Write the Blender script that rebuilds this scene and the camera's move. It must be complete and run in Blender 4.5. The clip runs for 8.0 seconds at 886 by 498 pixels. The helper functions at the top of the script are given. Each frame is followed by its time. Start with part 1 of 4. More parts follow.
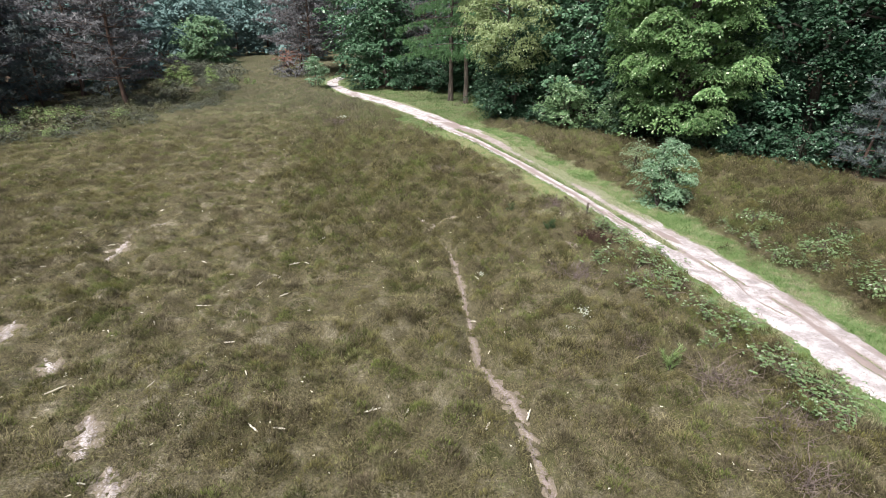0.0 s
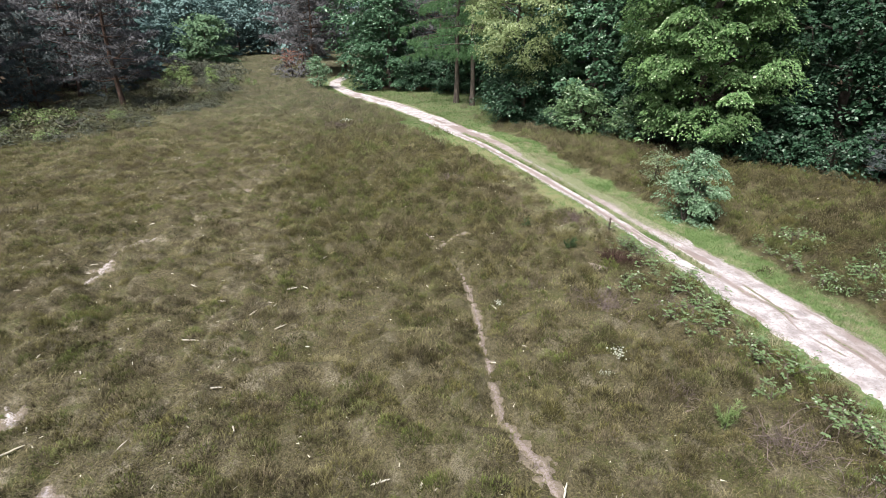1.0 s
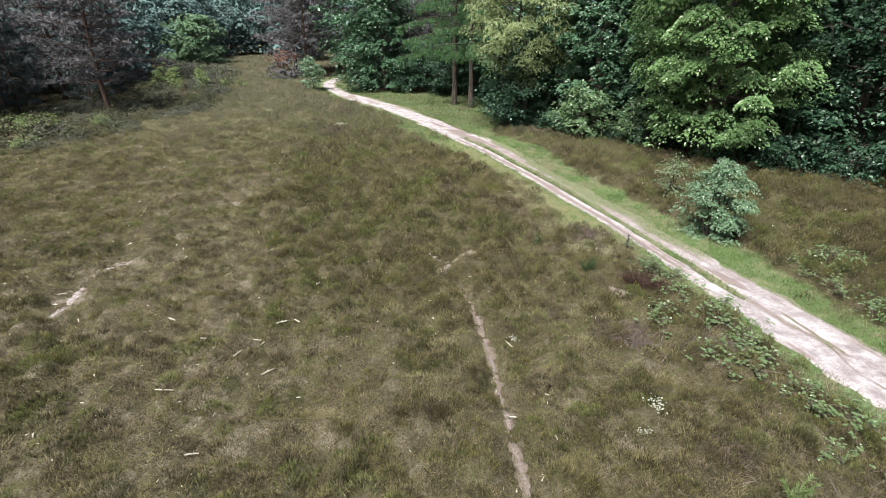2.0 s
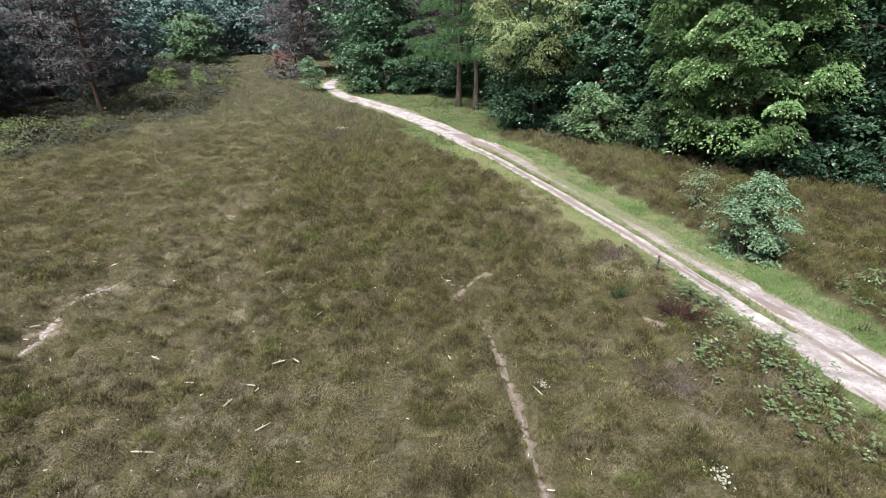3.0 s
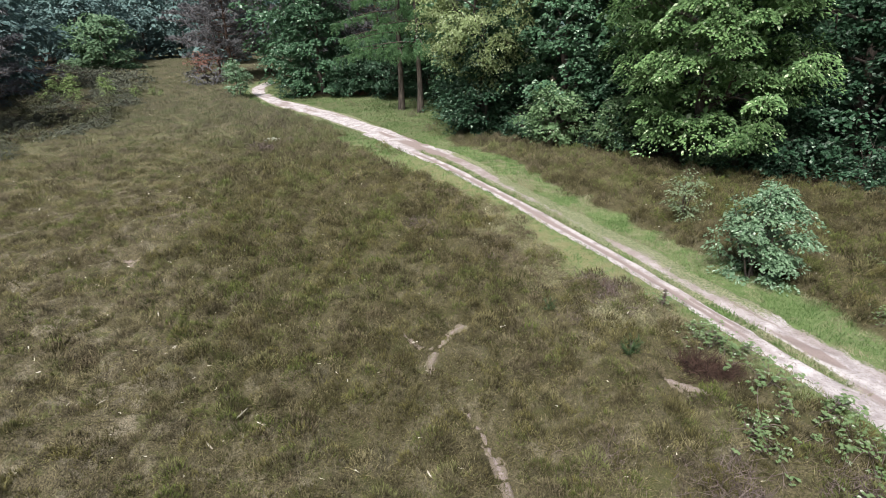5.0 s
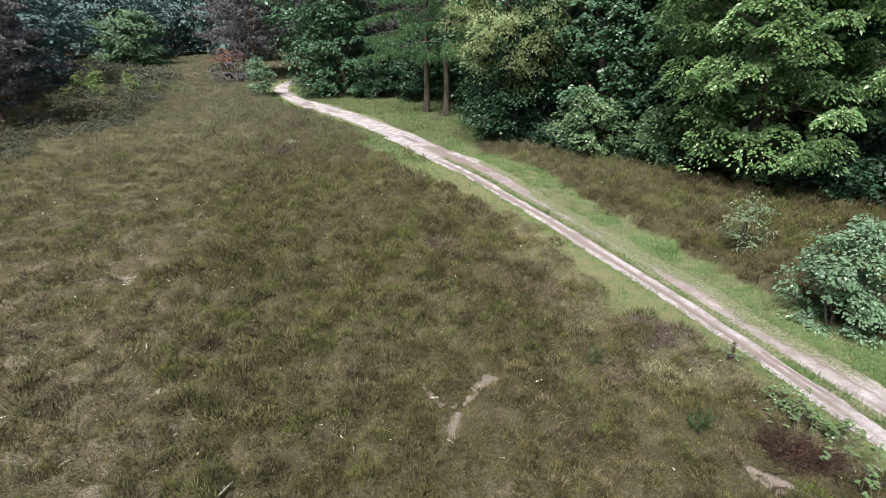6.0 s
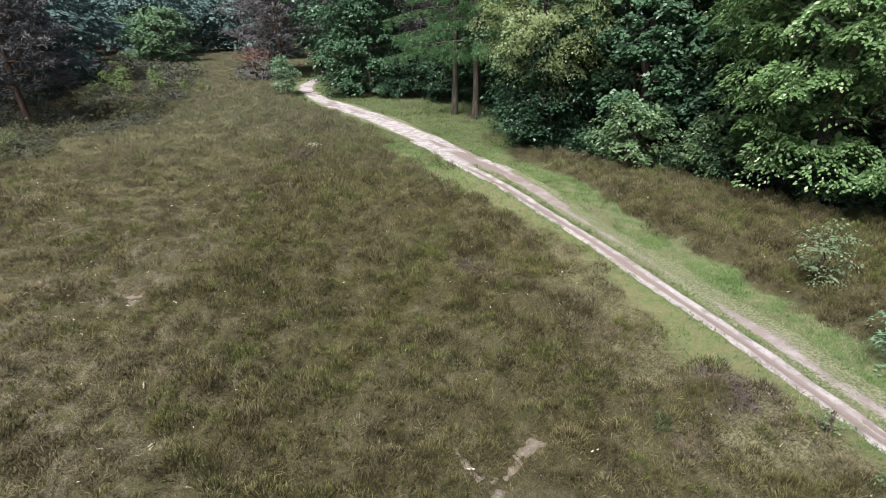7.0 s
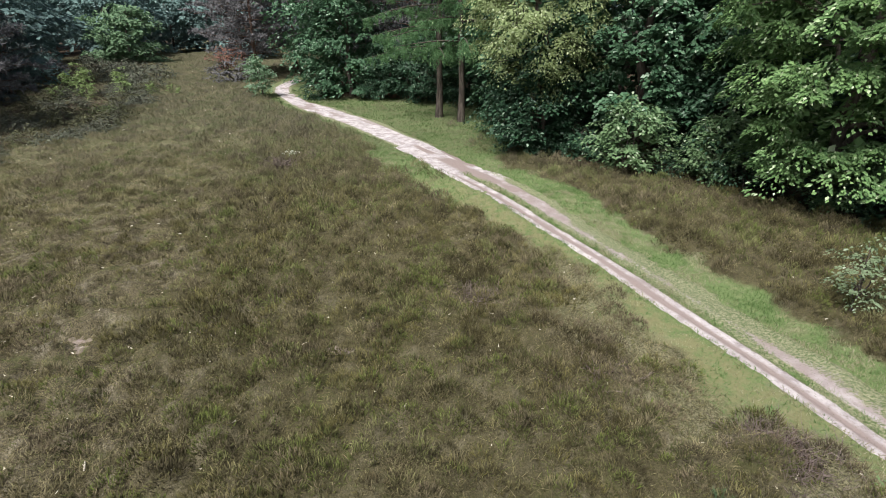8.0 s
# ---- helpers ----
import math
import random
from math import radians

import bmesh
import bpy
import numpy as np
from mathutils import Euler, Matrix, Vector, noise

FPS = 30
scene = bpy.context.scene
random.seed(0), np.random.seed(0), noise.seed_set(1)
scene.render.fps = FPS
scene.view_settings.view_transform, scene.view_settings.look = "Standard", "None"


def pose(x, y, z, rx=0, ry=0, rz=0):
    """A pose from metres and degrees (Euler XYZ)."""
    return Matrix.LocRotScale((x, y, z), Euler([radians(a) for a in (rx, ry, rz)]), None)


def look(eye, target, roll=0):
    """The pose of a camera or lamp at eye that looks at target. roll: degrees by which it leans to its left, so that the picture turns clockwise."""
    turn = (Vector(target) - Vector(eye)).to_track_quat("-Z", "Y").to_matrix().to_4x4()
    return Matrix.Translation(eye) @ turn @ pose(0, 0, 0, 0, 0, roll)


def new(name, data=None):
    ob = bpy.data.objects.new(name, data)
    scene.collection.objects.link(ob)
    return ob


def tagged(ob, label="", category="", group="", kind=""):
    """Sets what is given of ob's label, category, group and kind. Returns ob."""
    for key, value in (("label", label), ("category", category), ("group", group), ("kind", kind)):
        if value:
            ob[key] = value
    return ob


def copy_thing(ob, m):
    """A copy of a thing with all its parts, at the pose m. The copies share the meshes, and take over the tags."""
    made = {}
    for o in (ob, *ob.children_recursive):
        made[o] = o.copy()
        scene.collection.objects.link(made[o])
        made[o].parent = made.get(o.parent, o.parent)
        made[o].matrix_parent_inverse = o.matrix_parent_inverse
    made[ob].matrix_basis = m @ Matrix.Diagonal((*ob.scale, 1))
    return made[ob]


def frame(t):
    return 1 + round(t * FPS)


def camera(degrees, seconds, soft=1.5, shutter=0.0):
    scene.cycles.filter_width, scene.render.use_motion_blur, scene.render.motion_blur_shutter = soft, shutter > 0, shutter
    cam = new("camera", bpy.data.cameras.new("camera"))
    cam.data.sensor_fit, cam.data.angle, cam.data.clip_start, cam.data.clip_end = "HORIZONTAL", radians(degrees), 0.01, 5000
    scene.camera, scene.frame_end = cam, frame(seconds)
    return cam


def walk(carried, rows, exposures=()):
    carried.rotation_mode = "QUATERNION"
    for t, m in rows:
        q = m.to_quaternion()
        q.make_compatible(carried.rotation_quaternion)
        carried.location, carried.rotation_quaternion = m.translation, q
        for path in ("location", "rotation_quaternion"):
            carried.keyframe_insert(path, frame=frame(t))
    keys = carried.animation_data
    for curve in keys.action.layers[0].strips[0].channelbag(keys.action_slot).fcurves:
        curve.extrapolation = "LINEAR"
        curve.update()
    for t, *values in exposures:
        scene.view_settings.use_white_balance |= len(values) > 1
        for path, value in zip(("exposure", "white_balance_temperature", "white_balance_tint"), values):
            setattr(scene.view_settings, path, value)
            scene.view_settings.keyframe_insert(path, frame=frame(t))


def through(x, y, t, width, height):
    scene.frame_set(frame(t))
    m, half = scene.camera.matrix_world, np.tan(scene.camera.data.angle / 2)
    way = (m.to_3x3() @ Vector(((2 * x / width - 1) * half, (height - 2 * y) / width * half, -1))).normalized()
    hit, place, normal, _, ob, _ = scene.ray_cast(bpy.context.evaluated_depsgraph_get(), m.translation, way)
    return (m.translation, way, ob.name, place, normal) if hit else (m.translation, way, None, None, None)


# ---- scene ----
cam = camera(83.5, 8.0, soft=0.75)
PATH = [
    (0, (0.008, 0.031, 4.465), (-0.004, 1.88, 3.702), -0.9),
    (0.5, (-0.101, 0.602, 4.497), (-0.112, 2.451, 3.735), -0.9),
    (1, (-0.2, 1.118, 4.542), (-0.22, 2.965, 3.776), -0.8),
    (1.5, (-0.32, 1.665, 4.587), (-0.32, 3.512, 3.819), -1.0),
    (2.8, (-0.595, 3.11, 4.692), (-0.601, 4.953, 3.917), -1.1),
    (3, (-0.675, 3.328, 4.703), (-0.676, 5.172, 3.929), -1.1),
    (3.5, (-0.777, 3.947, 4.711), (-0.774, 5.79, 3.935), -1.1),
    (4, (-0.841, 4.541, 4.696), (-0.774, 6.382, 3.917), -1.5),
    (4.5, (-0.848, 5.173, 4.657), (-0.661, 7.004, 3.874), -2.1),
    (4.7, (-0.842, 5.364, 4.644), (-0.636, 7.192, 3.86), -2.2),
    (5.8, (-0.779, 6.743, 4.646), (-0.606, 8.575, 3.863), -1.6),
    (6, (-0.787, 7.022, 4.659), (-0.662, 8.859, 3.876), -1.4),
    (6.5, (-0.842, 7.578, 4.709), (-0.773, 9.416, 3.924), -1.1),
    (7, (-0.951, 8.225, 4.704), (-0.908, 10.063, 3.918), -1.0),
    (7.5, (-1.074, 8.852, 4.702), (-1.015, 10.69, 3.916), -1.0),
    (8, (-1.2, 9.499, 4.715), (-1.081, 11.333, 3.925), -1.1),
]
walk(cam, [(t, look(eye, target, roll)) for t, eye, target, roll in PATH], [(0.0, 1.2), (1.5, 1.13), (4.5, 0.98), (8.0, 0.88)])

# ---- sky and sun ----
SUN_UP, SUN_ROUND = radians(58), radians(-145)
world = bpy.data.worlds.new("overcast_sky")
scene.world = world
world.use_nodes = True
wn, wl = world.node_tree.nodes, world.node_tree.links
sky = wn.new("ShaderNodeTexSky")
sky.sky_type, sky.sun_disc, sky.sun_elevation, sky.sun_rotation = "NISHITA", False, SUN_UP, SUN_ROUND
sky.dust_density, sky.air_density = 3.0, 1.0
grey = wn.new("ShaderNodeHueSaturation")
grey.inputs["Saturation"].default_value = 0.9
wl.new(sky.outputs["Color"], grey.inputs["Color"])
wl.new(grey.outputs["Color"], wn["Background"].inputs["Color"])
wn["Background"].inputs["Strength"].default_value = 0.047
lamp = bpy.data.lights.new("sun", "SUN")
lamp.energy, lamp.angle, lamp.color = 3.4, radians(24), (0.995, 0.985, 1.0)
sun = new("sun", lamp)
sun.matrix_world = look((math.sin(SUN_ROUND) * math.cos(SUN_UP) * 60, math.cos(SUN_ROUND) * math.cos(SUN_UP) * 60, math.sin(SUN_UP) * 60), (0, 0, 0))


# ---- materials ----
class Nodes:
    """A short way to write a node material."""

    def __init__(self, name):
        self.mat = bpy.data.materials.new(name)
        self.mat.use_nodes = True
        self.nt = self.mat.node_tree
        self.bsdf = self.nt.nodes["Principled BSDF"]
        self.out = self.nt.nodes["Material Output"]
        self.coord = self.nt.nodes.new("ShaderNodeTexCoord").outputs["Object"]

    def set(self, socket, value):
        if isinstance(value, bpy.types.NodeSocket):
            self.nt.links.new(value, socket)
        else:
            socket.default_value = value

    def noise(self, scale, detail=4.0, rough=0.6, vec=None, distortion=0.0):
        n = self.nt.nodes.new("ShaderNodeTexNoise")
        self.nt.links.new(self.coord if vec is None else vec, n.inputs["Vector"])
        n.inputs["Scale"].default_value, n.inputs["Detail"].default_value = scale, detail
        n.inputs["Roughness"].default_value, n.inputs["Distortion"].default_value = rough, distortion
        return n.outputs["Fac"]

    def stretch(self, x, y, z):
        n = self.nt.nodes.new("ShaderNodeMapping")
        self.nt.links.new(self.coord, n.inputs["Vector"])
        n.inputs["Scale"].default_value = (x, y, z)
        return n.outputs["Vector"]

    def island(self):
        return self.nt.nodes.new("ShaderNodeNewGeometry").outputs["Random Per Island"]

    def own(self):
        return self.nt.nodes.new("ShaderNodeObjectInfo").outputs["Random"]

    def attr(self, name):
        n = self.nt.nodes.new("ShaderNodeAttribute")
        n.attribute_name = name
        return n.outputs["Fac"]

    def step(self, fac, lo, hi):
        n = self.nt.nodes.new("ShaderNodeMapRange")
        n.interpolation_type = "SMOOTHSTEP"
        self.set(n.inputs["Value"], fac)
        n.inputs["From Min"].default_value, n.inputs["From Max"].default_value = lo, hi
        return n.outputs["Result"]

    def math(self, op, a, b=0.0):
        n = self.nt.nodes.new("ShaderNodeMath")
        n.operation = op
        self.set(n.inputs[0], a)
        self.set(n.inputs[1], b)
        return n.outputs[0]

    def mix(self, fac, a, b):
        n = self.nt.nodes.new("ShaderNodeMix")
        n.data_type = "RGBA"
        self.set(n.inputs[0], fac)
        for socket, c in ((n.inputs[6], a), (n.inputs[7], b)):
            self.set(socket, c if isinstance(c, bpy.types.NodeSocket) else (*c, 1))
        return n.outputs[2]

    def bump(self, height, strength, distance):
        n = self.nt.nodes.new("ShaderNodeBump")
        n.inputs["Strength"].default_value, n.inputs["Distance"].default_value = strength, distance
        self.nt.links.new(height, n.inputs["Height"])
        self.nt.links.new(n.outputs["Normal"], self.bsdf.inputs["Normal"])

    def done(self, color, rough=0.9, gloss=0.3):
        self.set(self.bsdf.inputs["Base Color"], color if isinstance(color, bpy.types.NodeSocket) else (*color, 1))
        self.set(self.bsdf.inputs["Roughness"], rough)
        self.bsdf.inputs["Specular IOR Level"].default_value = gloss
        return self.mat

    def leafy(self, color, through, rough, gloss, up=0.0):
        """Thin leaf: some of the light goes through it. up: how far it shades like the rounded plant that it belongs to."""
        self.done(color, rough, gloss)
        t = self.nt.nodes.new("ShaderNodeBsdfTranslucent")
        if up:
            blend = self.nt.nodes.new("ShaderNodeMix")
            blend.data_type = "VECTOR"
            blend.inputs[0].default_value = up
            self.nt.links.new(self.nt.nodes.new("ShaderNodeNewGeometry").outputs["Normal"], blend.inputs[4])
            blend.inputs[5].default_value = (0, 0, 1)
            whole = self.nt.nodes.new("ShaderNodeVectorMath")
            whole.operation = "NORMALIZE"
            self.nt.links.new(blend.outputs[1], whole.inputs[0])
            self.nt.links.new(whole.outputs[0], self.bsdf.inputs["Normal"])
        self.nt.links.new(color, t.inputs["Color"])
        m = self.nt.nodes.new("ShaderNodeMixShader")
        m.inputs[0].default_value = through
        self.nt.links.new(self.bsdf.outputs[0], m.inputs[1])
        self.nt.links.new(t.outputs[0], m.inputs[2])
        self.nt.links.new(m.outputs[0], self.out.inputs["Surface"])
        return self.mat


def leaf_material(name, dark, light, pale, through=0.25, rough=0.55, gloss=0.22, patch=0.7, up=0.0):
    """dark to light from leaf to leaf and clump to clump; pale on a few leaves."""
    n = Nodes(name)
    r = n.island()
    c = n.mix(n.math("MULTIPLY", r, 0.8), dark, light)
    c = n.mix(n.step(n.noise(patch, 2), 0.35, 0.7), c, n.mix(r, light, dark))
    c = n.mix(n.step(r, 0.90, 1.0), c, pale)
    return n.leafy(c, through, rough, gloss, up)


def bark_material(name, dark, light, scale=9.0):
    n = Nodes(name)
    f = n.noise(scale, 6, 0.7, n.stretch(1, 1, 0.22), 0.4)
    c = n.mix(n.step(f, 0.3, 0.7), dark, light)
    c = n.mix(n.step(n.noise(1.3, 3), 0.55, 0.75), c, (0.10, 0.12, 0.07))
    n.bump(f, 0.9, 0.03)
    return n.done(c, 0.9, 0.2)


HEATH_TONES = ((0.092, 0.080, 0.030), (0.182, 0.166, 0.052), (0.138, 0.180, 0.038), (0.205, 0.166, 0.105), (0.38, 0.33, 0.178))

n = Nodes("heath_soil")
c = n.mix(n.step(n.noise(38, 5, 0.8), 0.38, 0.64), (0.034, 0.029, 0.017), (0.175, 0.148, 0.085))
c = n.mix(n.step(n.noise(1.9, 5, 0.8), 0.47, 0.64), c, n.mix(n.step(n.noise(55, 4, 0.8), 0.38, 0.60), (0.066, 0.057, 0.036), (0.295, 0.256, 0.178)))
c = n.mix(n.math("MULTIPLY", n.step(n.noise(2.2, 5, 0.75, n.stretch(1, -1.1, 1)), 0.52, 0.64), 0.6), c, (0.082, 0.092, 0.030))
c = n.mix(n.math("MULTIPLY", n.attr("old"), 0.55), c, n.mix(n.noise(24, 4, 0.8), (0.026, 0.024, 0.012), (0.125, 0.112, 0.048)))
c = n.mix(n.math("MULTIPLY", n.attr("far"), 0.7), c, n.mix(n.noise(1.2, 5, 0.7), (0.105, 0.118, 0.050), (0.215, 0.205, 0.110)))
c = n.mix(n.math("MULTIPLY", n.step(n.math("ADD", n.attr("fringe"), n.math("MULTIPLY", n.noise(3.0, 5, 0.75), 0.8)), 0.80, 1.1), 0.75), c, n.mix(n.step(n.noise(30, 5, 0.85), 0.36, 0.64), (0.045, 0.046, 0.020), n.mix(n.noise(5, 5, 0.75), (0.16, 0.165, 0.065), (0.46, 0.41, 0.27))))
turf_c = n.mix(n.noise(7, 5, 0.7), (0.10, 0.160, 0.052), (0.21, 0.265, 0.110))
turf_c = n.mix(n.step(n.noise(0.9, 5, 0.7), 0.54, 0.70), turf_c, n.mix(n.noise(11, 4, 0.7), (0.20, 0.195, 0.10), (0.36, 0.34, 0.20)))
turf_c = n.mix(n.math("MULTIPLY", n.step(n.noise(2.1, 5, 0.75, n.stretch(1, 0.7, 1)), 0.56, 0.68), 0.5), turf_c, n.mix(n.noise(20, 4, 0.7), (0.17, 0.145, 0.10), (0.34, 0.285, 0.22)))
turf_c = n.mix(n.math("MULTIPLY", n.step(n.noise(30, 5, 0.85), 0.50, 0.62), 0.6), turf_c, (0.065, 0.072, 0.032))
xyz = n.nt.nodes.new("ShaderNodeSeparateXYZ")
n.nt.links.new(n.coord, xyz.inputs[0])
# darker mossy turf under the trees, with their shade painted in
shaded_moss = n.math("MULTIPLY", n.step(xyz.outputs[1], 25.0, 31.0), 0.7)
turf_c = n.mix(shaded_moss, turf_c, n.mix(n.noise(2.5, 5, 0.7), (0.060, 0.105, 0.035), (0.17, 0.165, 0.085)))
litter_c = n.mix(n.noise(9, 5, 0.75), (0.022, 0.016, 0.011), (0.085, 0.058, 0.036))
turf_c = n.mix(n.math("MULTIPLY", n.math("MULTIPLY", n.attr("dry"), 0.92), n.step(n.noise(3.5, 5, 0.75), 0.34, 0.58)), turf_c, n.mix(n.noise(15, 5, 0.75), (0.125, 0.128, 0.050), (0.315, 0.290, 0.155)))
edge = n.math("ADD", n.math("MULTIPLY", n.noise(5, 4, 0.7), 0.9), -0.45)
c = n.mix(n.step(n.math("ADD", n.attr("litter"), edge), 0.35, 0.65), c, litter_c)
c = n.mix(n.step(n.math("ADD", n.attr("turf"), edge), 0.25, 0.75), c, turf_c)
n.bump(n.noise(30, 6, 0.75), 0.8, 0.04)
M_SOIL = n.done(c, 0.95, 0.15)

n = Nodes("pale_sand")
c = n.mix(n.step(n.noise(3.0, 6, 0.75), 0.35, 0.65), (0.31, 0.268, 0.260), (0.58, 0.53, 0.515))
c = n.mix(n.step(n.math("ADD", n.attr("damp"), n.math("MULTIPLY", n.noise(1.3, 5, 0.7, n.stretch(1.3, 0.8, 1)), 0.6)), 0.55, 0.95), c, (0.27, 0.215, 0.195))
c = n.mix(n.step(n.math("ADD", n.noise(34, 5, 0.8), n.math("MULTIPLY", n.attr("strewn"), 0.21)), 0.57, 0.63), c, n.mix(n.noise(50, 2), (0.09, 0.07, 0.05), (0.30, 0.25, 0.19)))
c = n.mix(n.step(n.math("ADD", n.attr("worn"), n.math("MULTIPLY", n.noise(19, 6, 0.85), 1.1)), 0.90, 1.06), c, n.mix(n.step(n.noise(26, 5, 0.8), 0.36, 0.66), (0.075, 0.110, 0.040), (0.31, 0.295, 0.185)))
n.bump(n.noise(22, 6, 0.75), 0.7, 0.03)
M_SAND = n.done(c, 0.95, 0.15)

# tone: the kind of plant, from old dark heather through olive, green and greyish ones to straw
n = Nodes("heather")
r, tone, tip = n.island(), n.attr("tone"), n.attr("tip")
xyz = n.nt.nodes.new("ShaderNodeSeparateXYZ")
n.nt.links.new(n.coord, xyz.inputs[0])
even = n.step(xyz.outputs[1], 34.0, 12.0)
c = n.mix(n.step(tone, 0.18, 0.22), HEATH_TONES[0], HEATH_TONES[1])
for k, at in ((2, 0.4), (3, 0.6), (4, 0.8)):
    c = n.mix(n.step(tone, at - 0.02, at + 0.02), c, HEATH_TONES[k])
c = n.mix(n.math("MULTIPLY", n.step(n.noise(2.0, 4, 0.7), 0.46, 0.62), 0.35), c, (0.135, 0.128, 0.050))
c = n.mix(n.math("MULTIPLY", n.step(n.noise(0.5, 4, 0.7), 0.50, 0.66), 0.45), c, (0.150, 0.112, 0.070))
# distance haze painted in: all heather turns paler and greyer along y
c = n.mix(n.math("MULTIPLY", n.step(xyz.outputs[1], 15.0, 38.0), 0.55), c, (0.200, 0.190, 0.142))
c = n.mix(n.math("MULTIPLY", n.math("MULTIPLY", n.step(r, 0.40, 0.0), 0.32), even), c, (0.052, 0.043, 0.026))
c = n.mix(n.math("MULTIPLY", n.math("MULTIPLY", n.step(r, 0.76, 1.0), 0.45), even), c, (0.37, 0.345, 0.18))
# woody stem brown and the tuft's inner shade, both painted towards the base
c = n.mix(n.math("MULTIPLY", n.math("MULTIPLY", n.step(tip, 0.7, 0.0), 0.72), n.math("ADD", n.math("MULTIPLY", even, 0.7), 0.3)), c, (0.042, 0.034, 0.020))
c = n.mix(n.math("MULTIPLY", n.math("MULTIPLY", n.step(n.attr("shade"), 0.62, 0.0), 0.68), n.math("ADD", n.math("MULTIPLY", even, 0.7), 0.3)), c, (0.040, 0.036, 0.018))
c = n.mix(n.math("MULTIPLY", n.step(n.attr("shade"), 0.72, 1.0), 0.32), c, (0.31, 0.275, 0.15))
c = n.mix(n.step(tone, 0.965, 0.985), c, (0.56, 0.52, 0.39))
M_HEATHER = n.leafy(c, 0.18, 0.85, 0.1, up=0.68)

n = Nodes("grass")
c = n.mix(n.island(), (0.082, 0.160, 0.043), (0.200, 0.285, 0.105))
c = n.mix(n.step(n.math("ADD", n.math("MULTIPLY", n.noise(0.7, 5, 0.7), 0.6), n.math("MULTIPLY", n.noise(3.5, 4, 0.7), 0.45)), 0.49, 0.59), c, (0.36, 0.335, 0.21))
xyz = n.nt.nodes.new("ShaderNodeSeparateXYZ")
n.nt.links.new(n.coord, xyz.inputs[0])
# the same tree shade painted into the blades: darker green beyond y 25
c = n.mix(n.math("MULTIPLY", n.step(xyz.outputs[1], 25.0, 31.0), 0.45), c, (0.085, 0.125, 0.045))
M_GRASS = n.leafy(c, 0.25, 0.6, 0.25)

n = Nodes("weathered_wood")
c = n.mix(n.noise(18, 5, 0.7, n.stretch(1, 1, 1)), (0.55, 0.49, 0.37), (0.80, 0.76, 0.64))
M_STICK = n.done(n.mix(n.math("MULTIPLY", n.own(), 0.6), c, (0.30, 0.25, 0.18)), 0.85, 0.2)

n = Nodes("dead_twigs")
M_TWIG = n.done(n.mix(n.island(), (0.085, 0.064, 0.054), (0.235, 0.185, 0.160)), 0.9, 0.2)

n = Nodes("dark_dead_twigs")
M_DARKTWIG = n.done(n.mix(n.island(), (0.022, 0.014, 0.011), (0.105, 0.062, 0.045)), 0.9, 0.2)

M_OAK = leaf_material("oak_leaves", (0.032, 0.085, 0.042), (0.128, 0.238, 0.125), (0.36, 0.46, 0.34), 0.1)
M_CHESTNUT = leaf_material("chestnut_leaves", (0.060, 0.140, 0.046), (0.272, 0.420, 0.162), (0.60, 0.70, 0.44), 0.22, up=0.3)
M_HOLLY = leaf_material("dark_glossy_leaves", (0.016, 0.048, 0.025), (0.060, 0.125, 0.062), (0.27, 0.36, 0.26), 0.06, 0.45, 0.3)
M_BIRCH = leaf_material("yellowish_leaves", (0.190, 0.250, 0.100), (0.38, 0.45, 0.215), (0.58, 0.63, 0.40), 0.25)
M_SHRUB = leaf_material("shrub_leaves", (0.10, 0.185, 0.080), (0.245, 0.355, 0.175), (0.50, 0.58, 0.40), 0.3)
M_BLUE = leaf_material("bush_leaves", (0.125, 0.225, 0.120), (0.285, 0.405, 0.245), (0.56, 0.65, 0.50), 0.25)
M_BRAMBLE = leaf_material("bramble_leaves", (0.105, 0.175, 0.068), (0.27, 0.36, 0.17), (0.58, 0.60, 0.48), 0.3, patch=2.0)
M_LIGHT = leaf_material("light_sapling_leaves", (0.115, 0.205, 0.105), (0.215, 0.325, 0.180), (0.32, 0.42, 0.26), 0.25, up=0.2)
# the needles' own grey, made paler and flatter by painted haze
M_PINE = leaf_material("pine_needles", (0.112, 0.112, 0.112), (0.195, 0.188, 0.190), (0.27, 0.262, 0.255), 0.1, 0.8, 0.08, up=0.4)
M_YOUNGPINE = leaf_material("young_pine_needles", (0.068, 0.088, 0.084), (0.145, 0.168, 0.160), (0.24, 0.255, 0.225), 0.1, 0.75, 0.1, up=0.3)
M_SEEDLING = leaf_material("seedling_needles", (0.040, 0.070, 0.028), (0.105, 0.155, 0.066), (0.17, 0.22, 0.11), 0.15)
M_LARCH = leaf_material("larch_needles", (0.065, 0.150, 0.062), (0.155, 0.275, 0.115), (0.30, 0.42, 0.21), 0.25, 0.6, 0.2)
M_LOW = leaf_material("dull_shrub_leaves", (0.055, 0.058, 0.028), (0.150, 0.150, 0.075), (0.26, 0.27, 0.14), 0.12)
M_UNDER = leaf_material("undergrowth_leaves", (0.062, 0.070, 0.048), (0.145, 0.152, 0.105), (0.24, 0.26, 0.18), 0.12, up=0.2)
M_RUST = leaf_material("rusty_dead_leaves", (0.21, 0.105, 0.078), (0.33, 0.175, 0.125), (0.20, 0.17, 0.10), 0.2)
M_SPRING = leaf_material("fresh_light_leaves", (0.17, 0.25, 0.085), (0.31, 0.40, 0.16), (0.44, 0.50, 0.26), 0.3)
M_PALEBUSH = leaf_material("pale_bush_leaves", (0.16, 0.225, 0.115), (0.30, 0.375, 0.225), (0.52, 0.57, 0.43), 0.3)
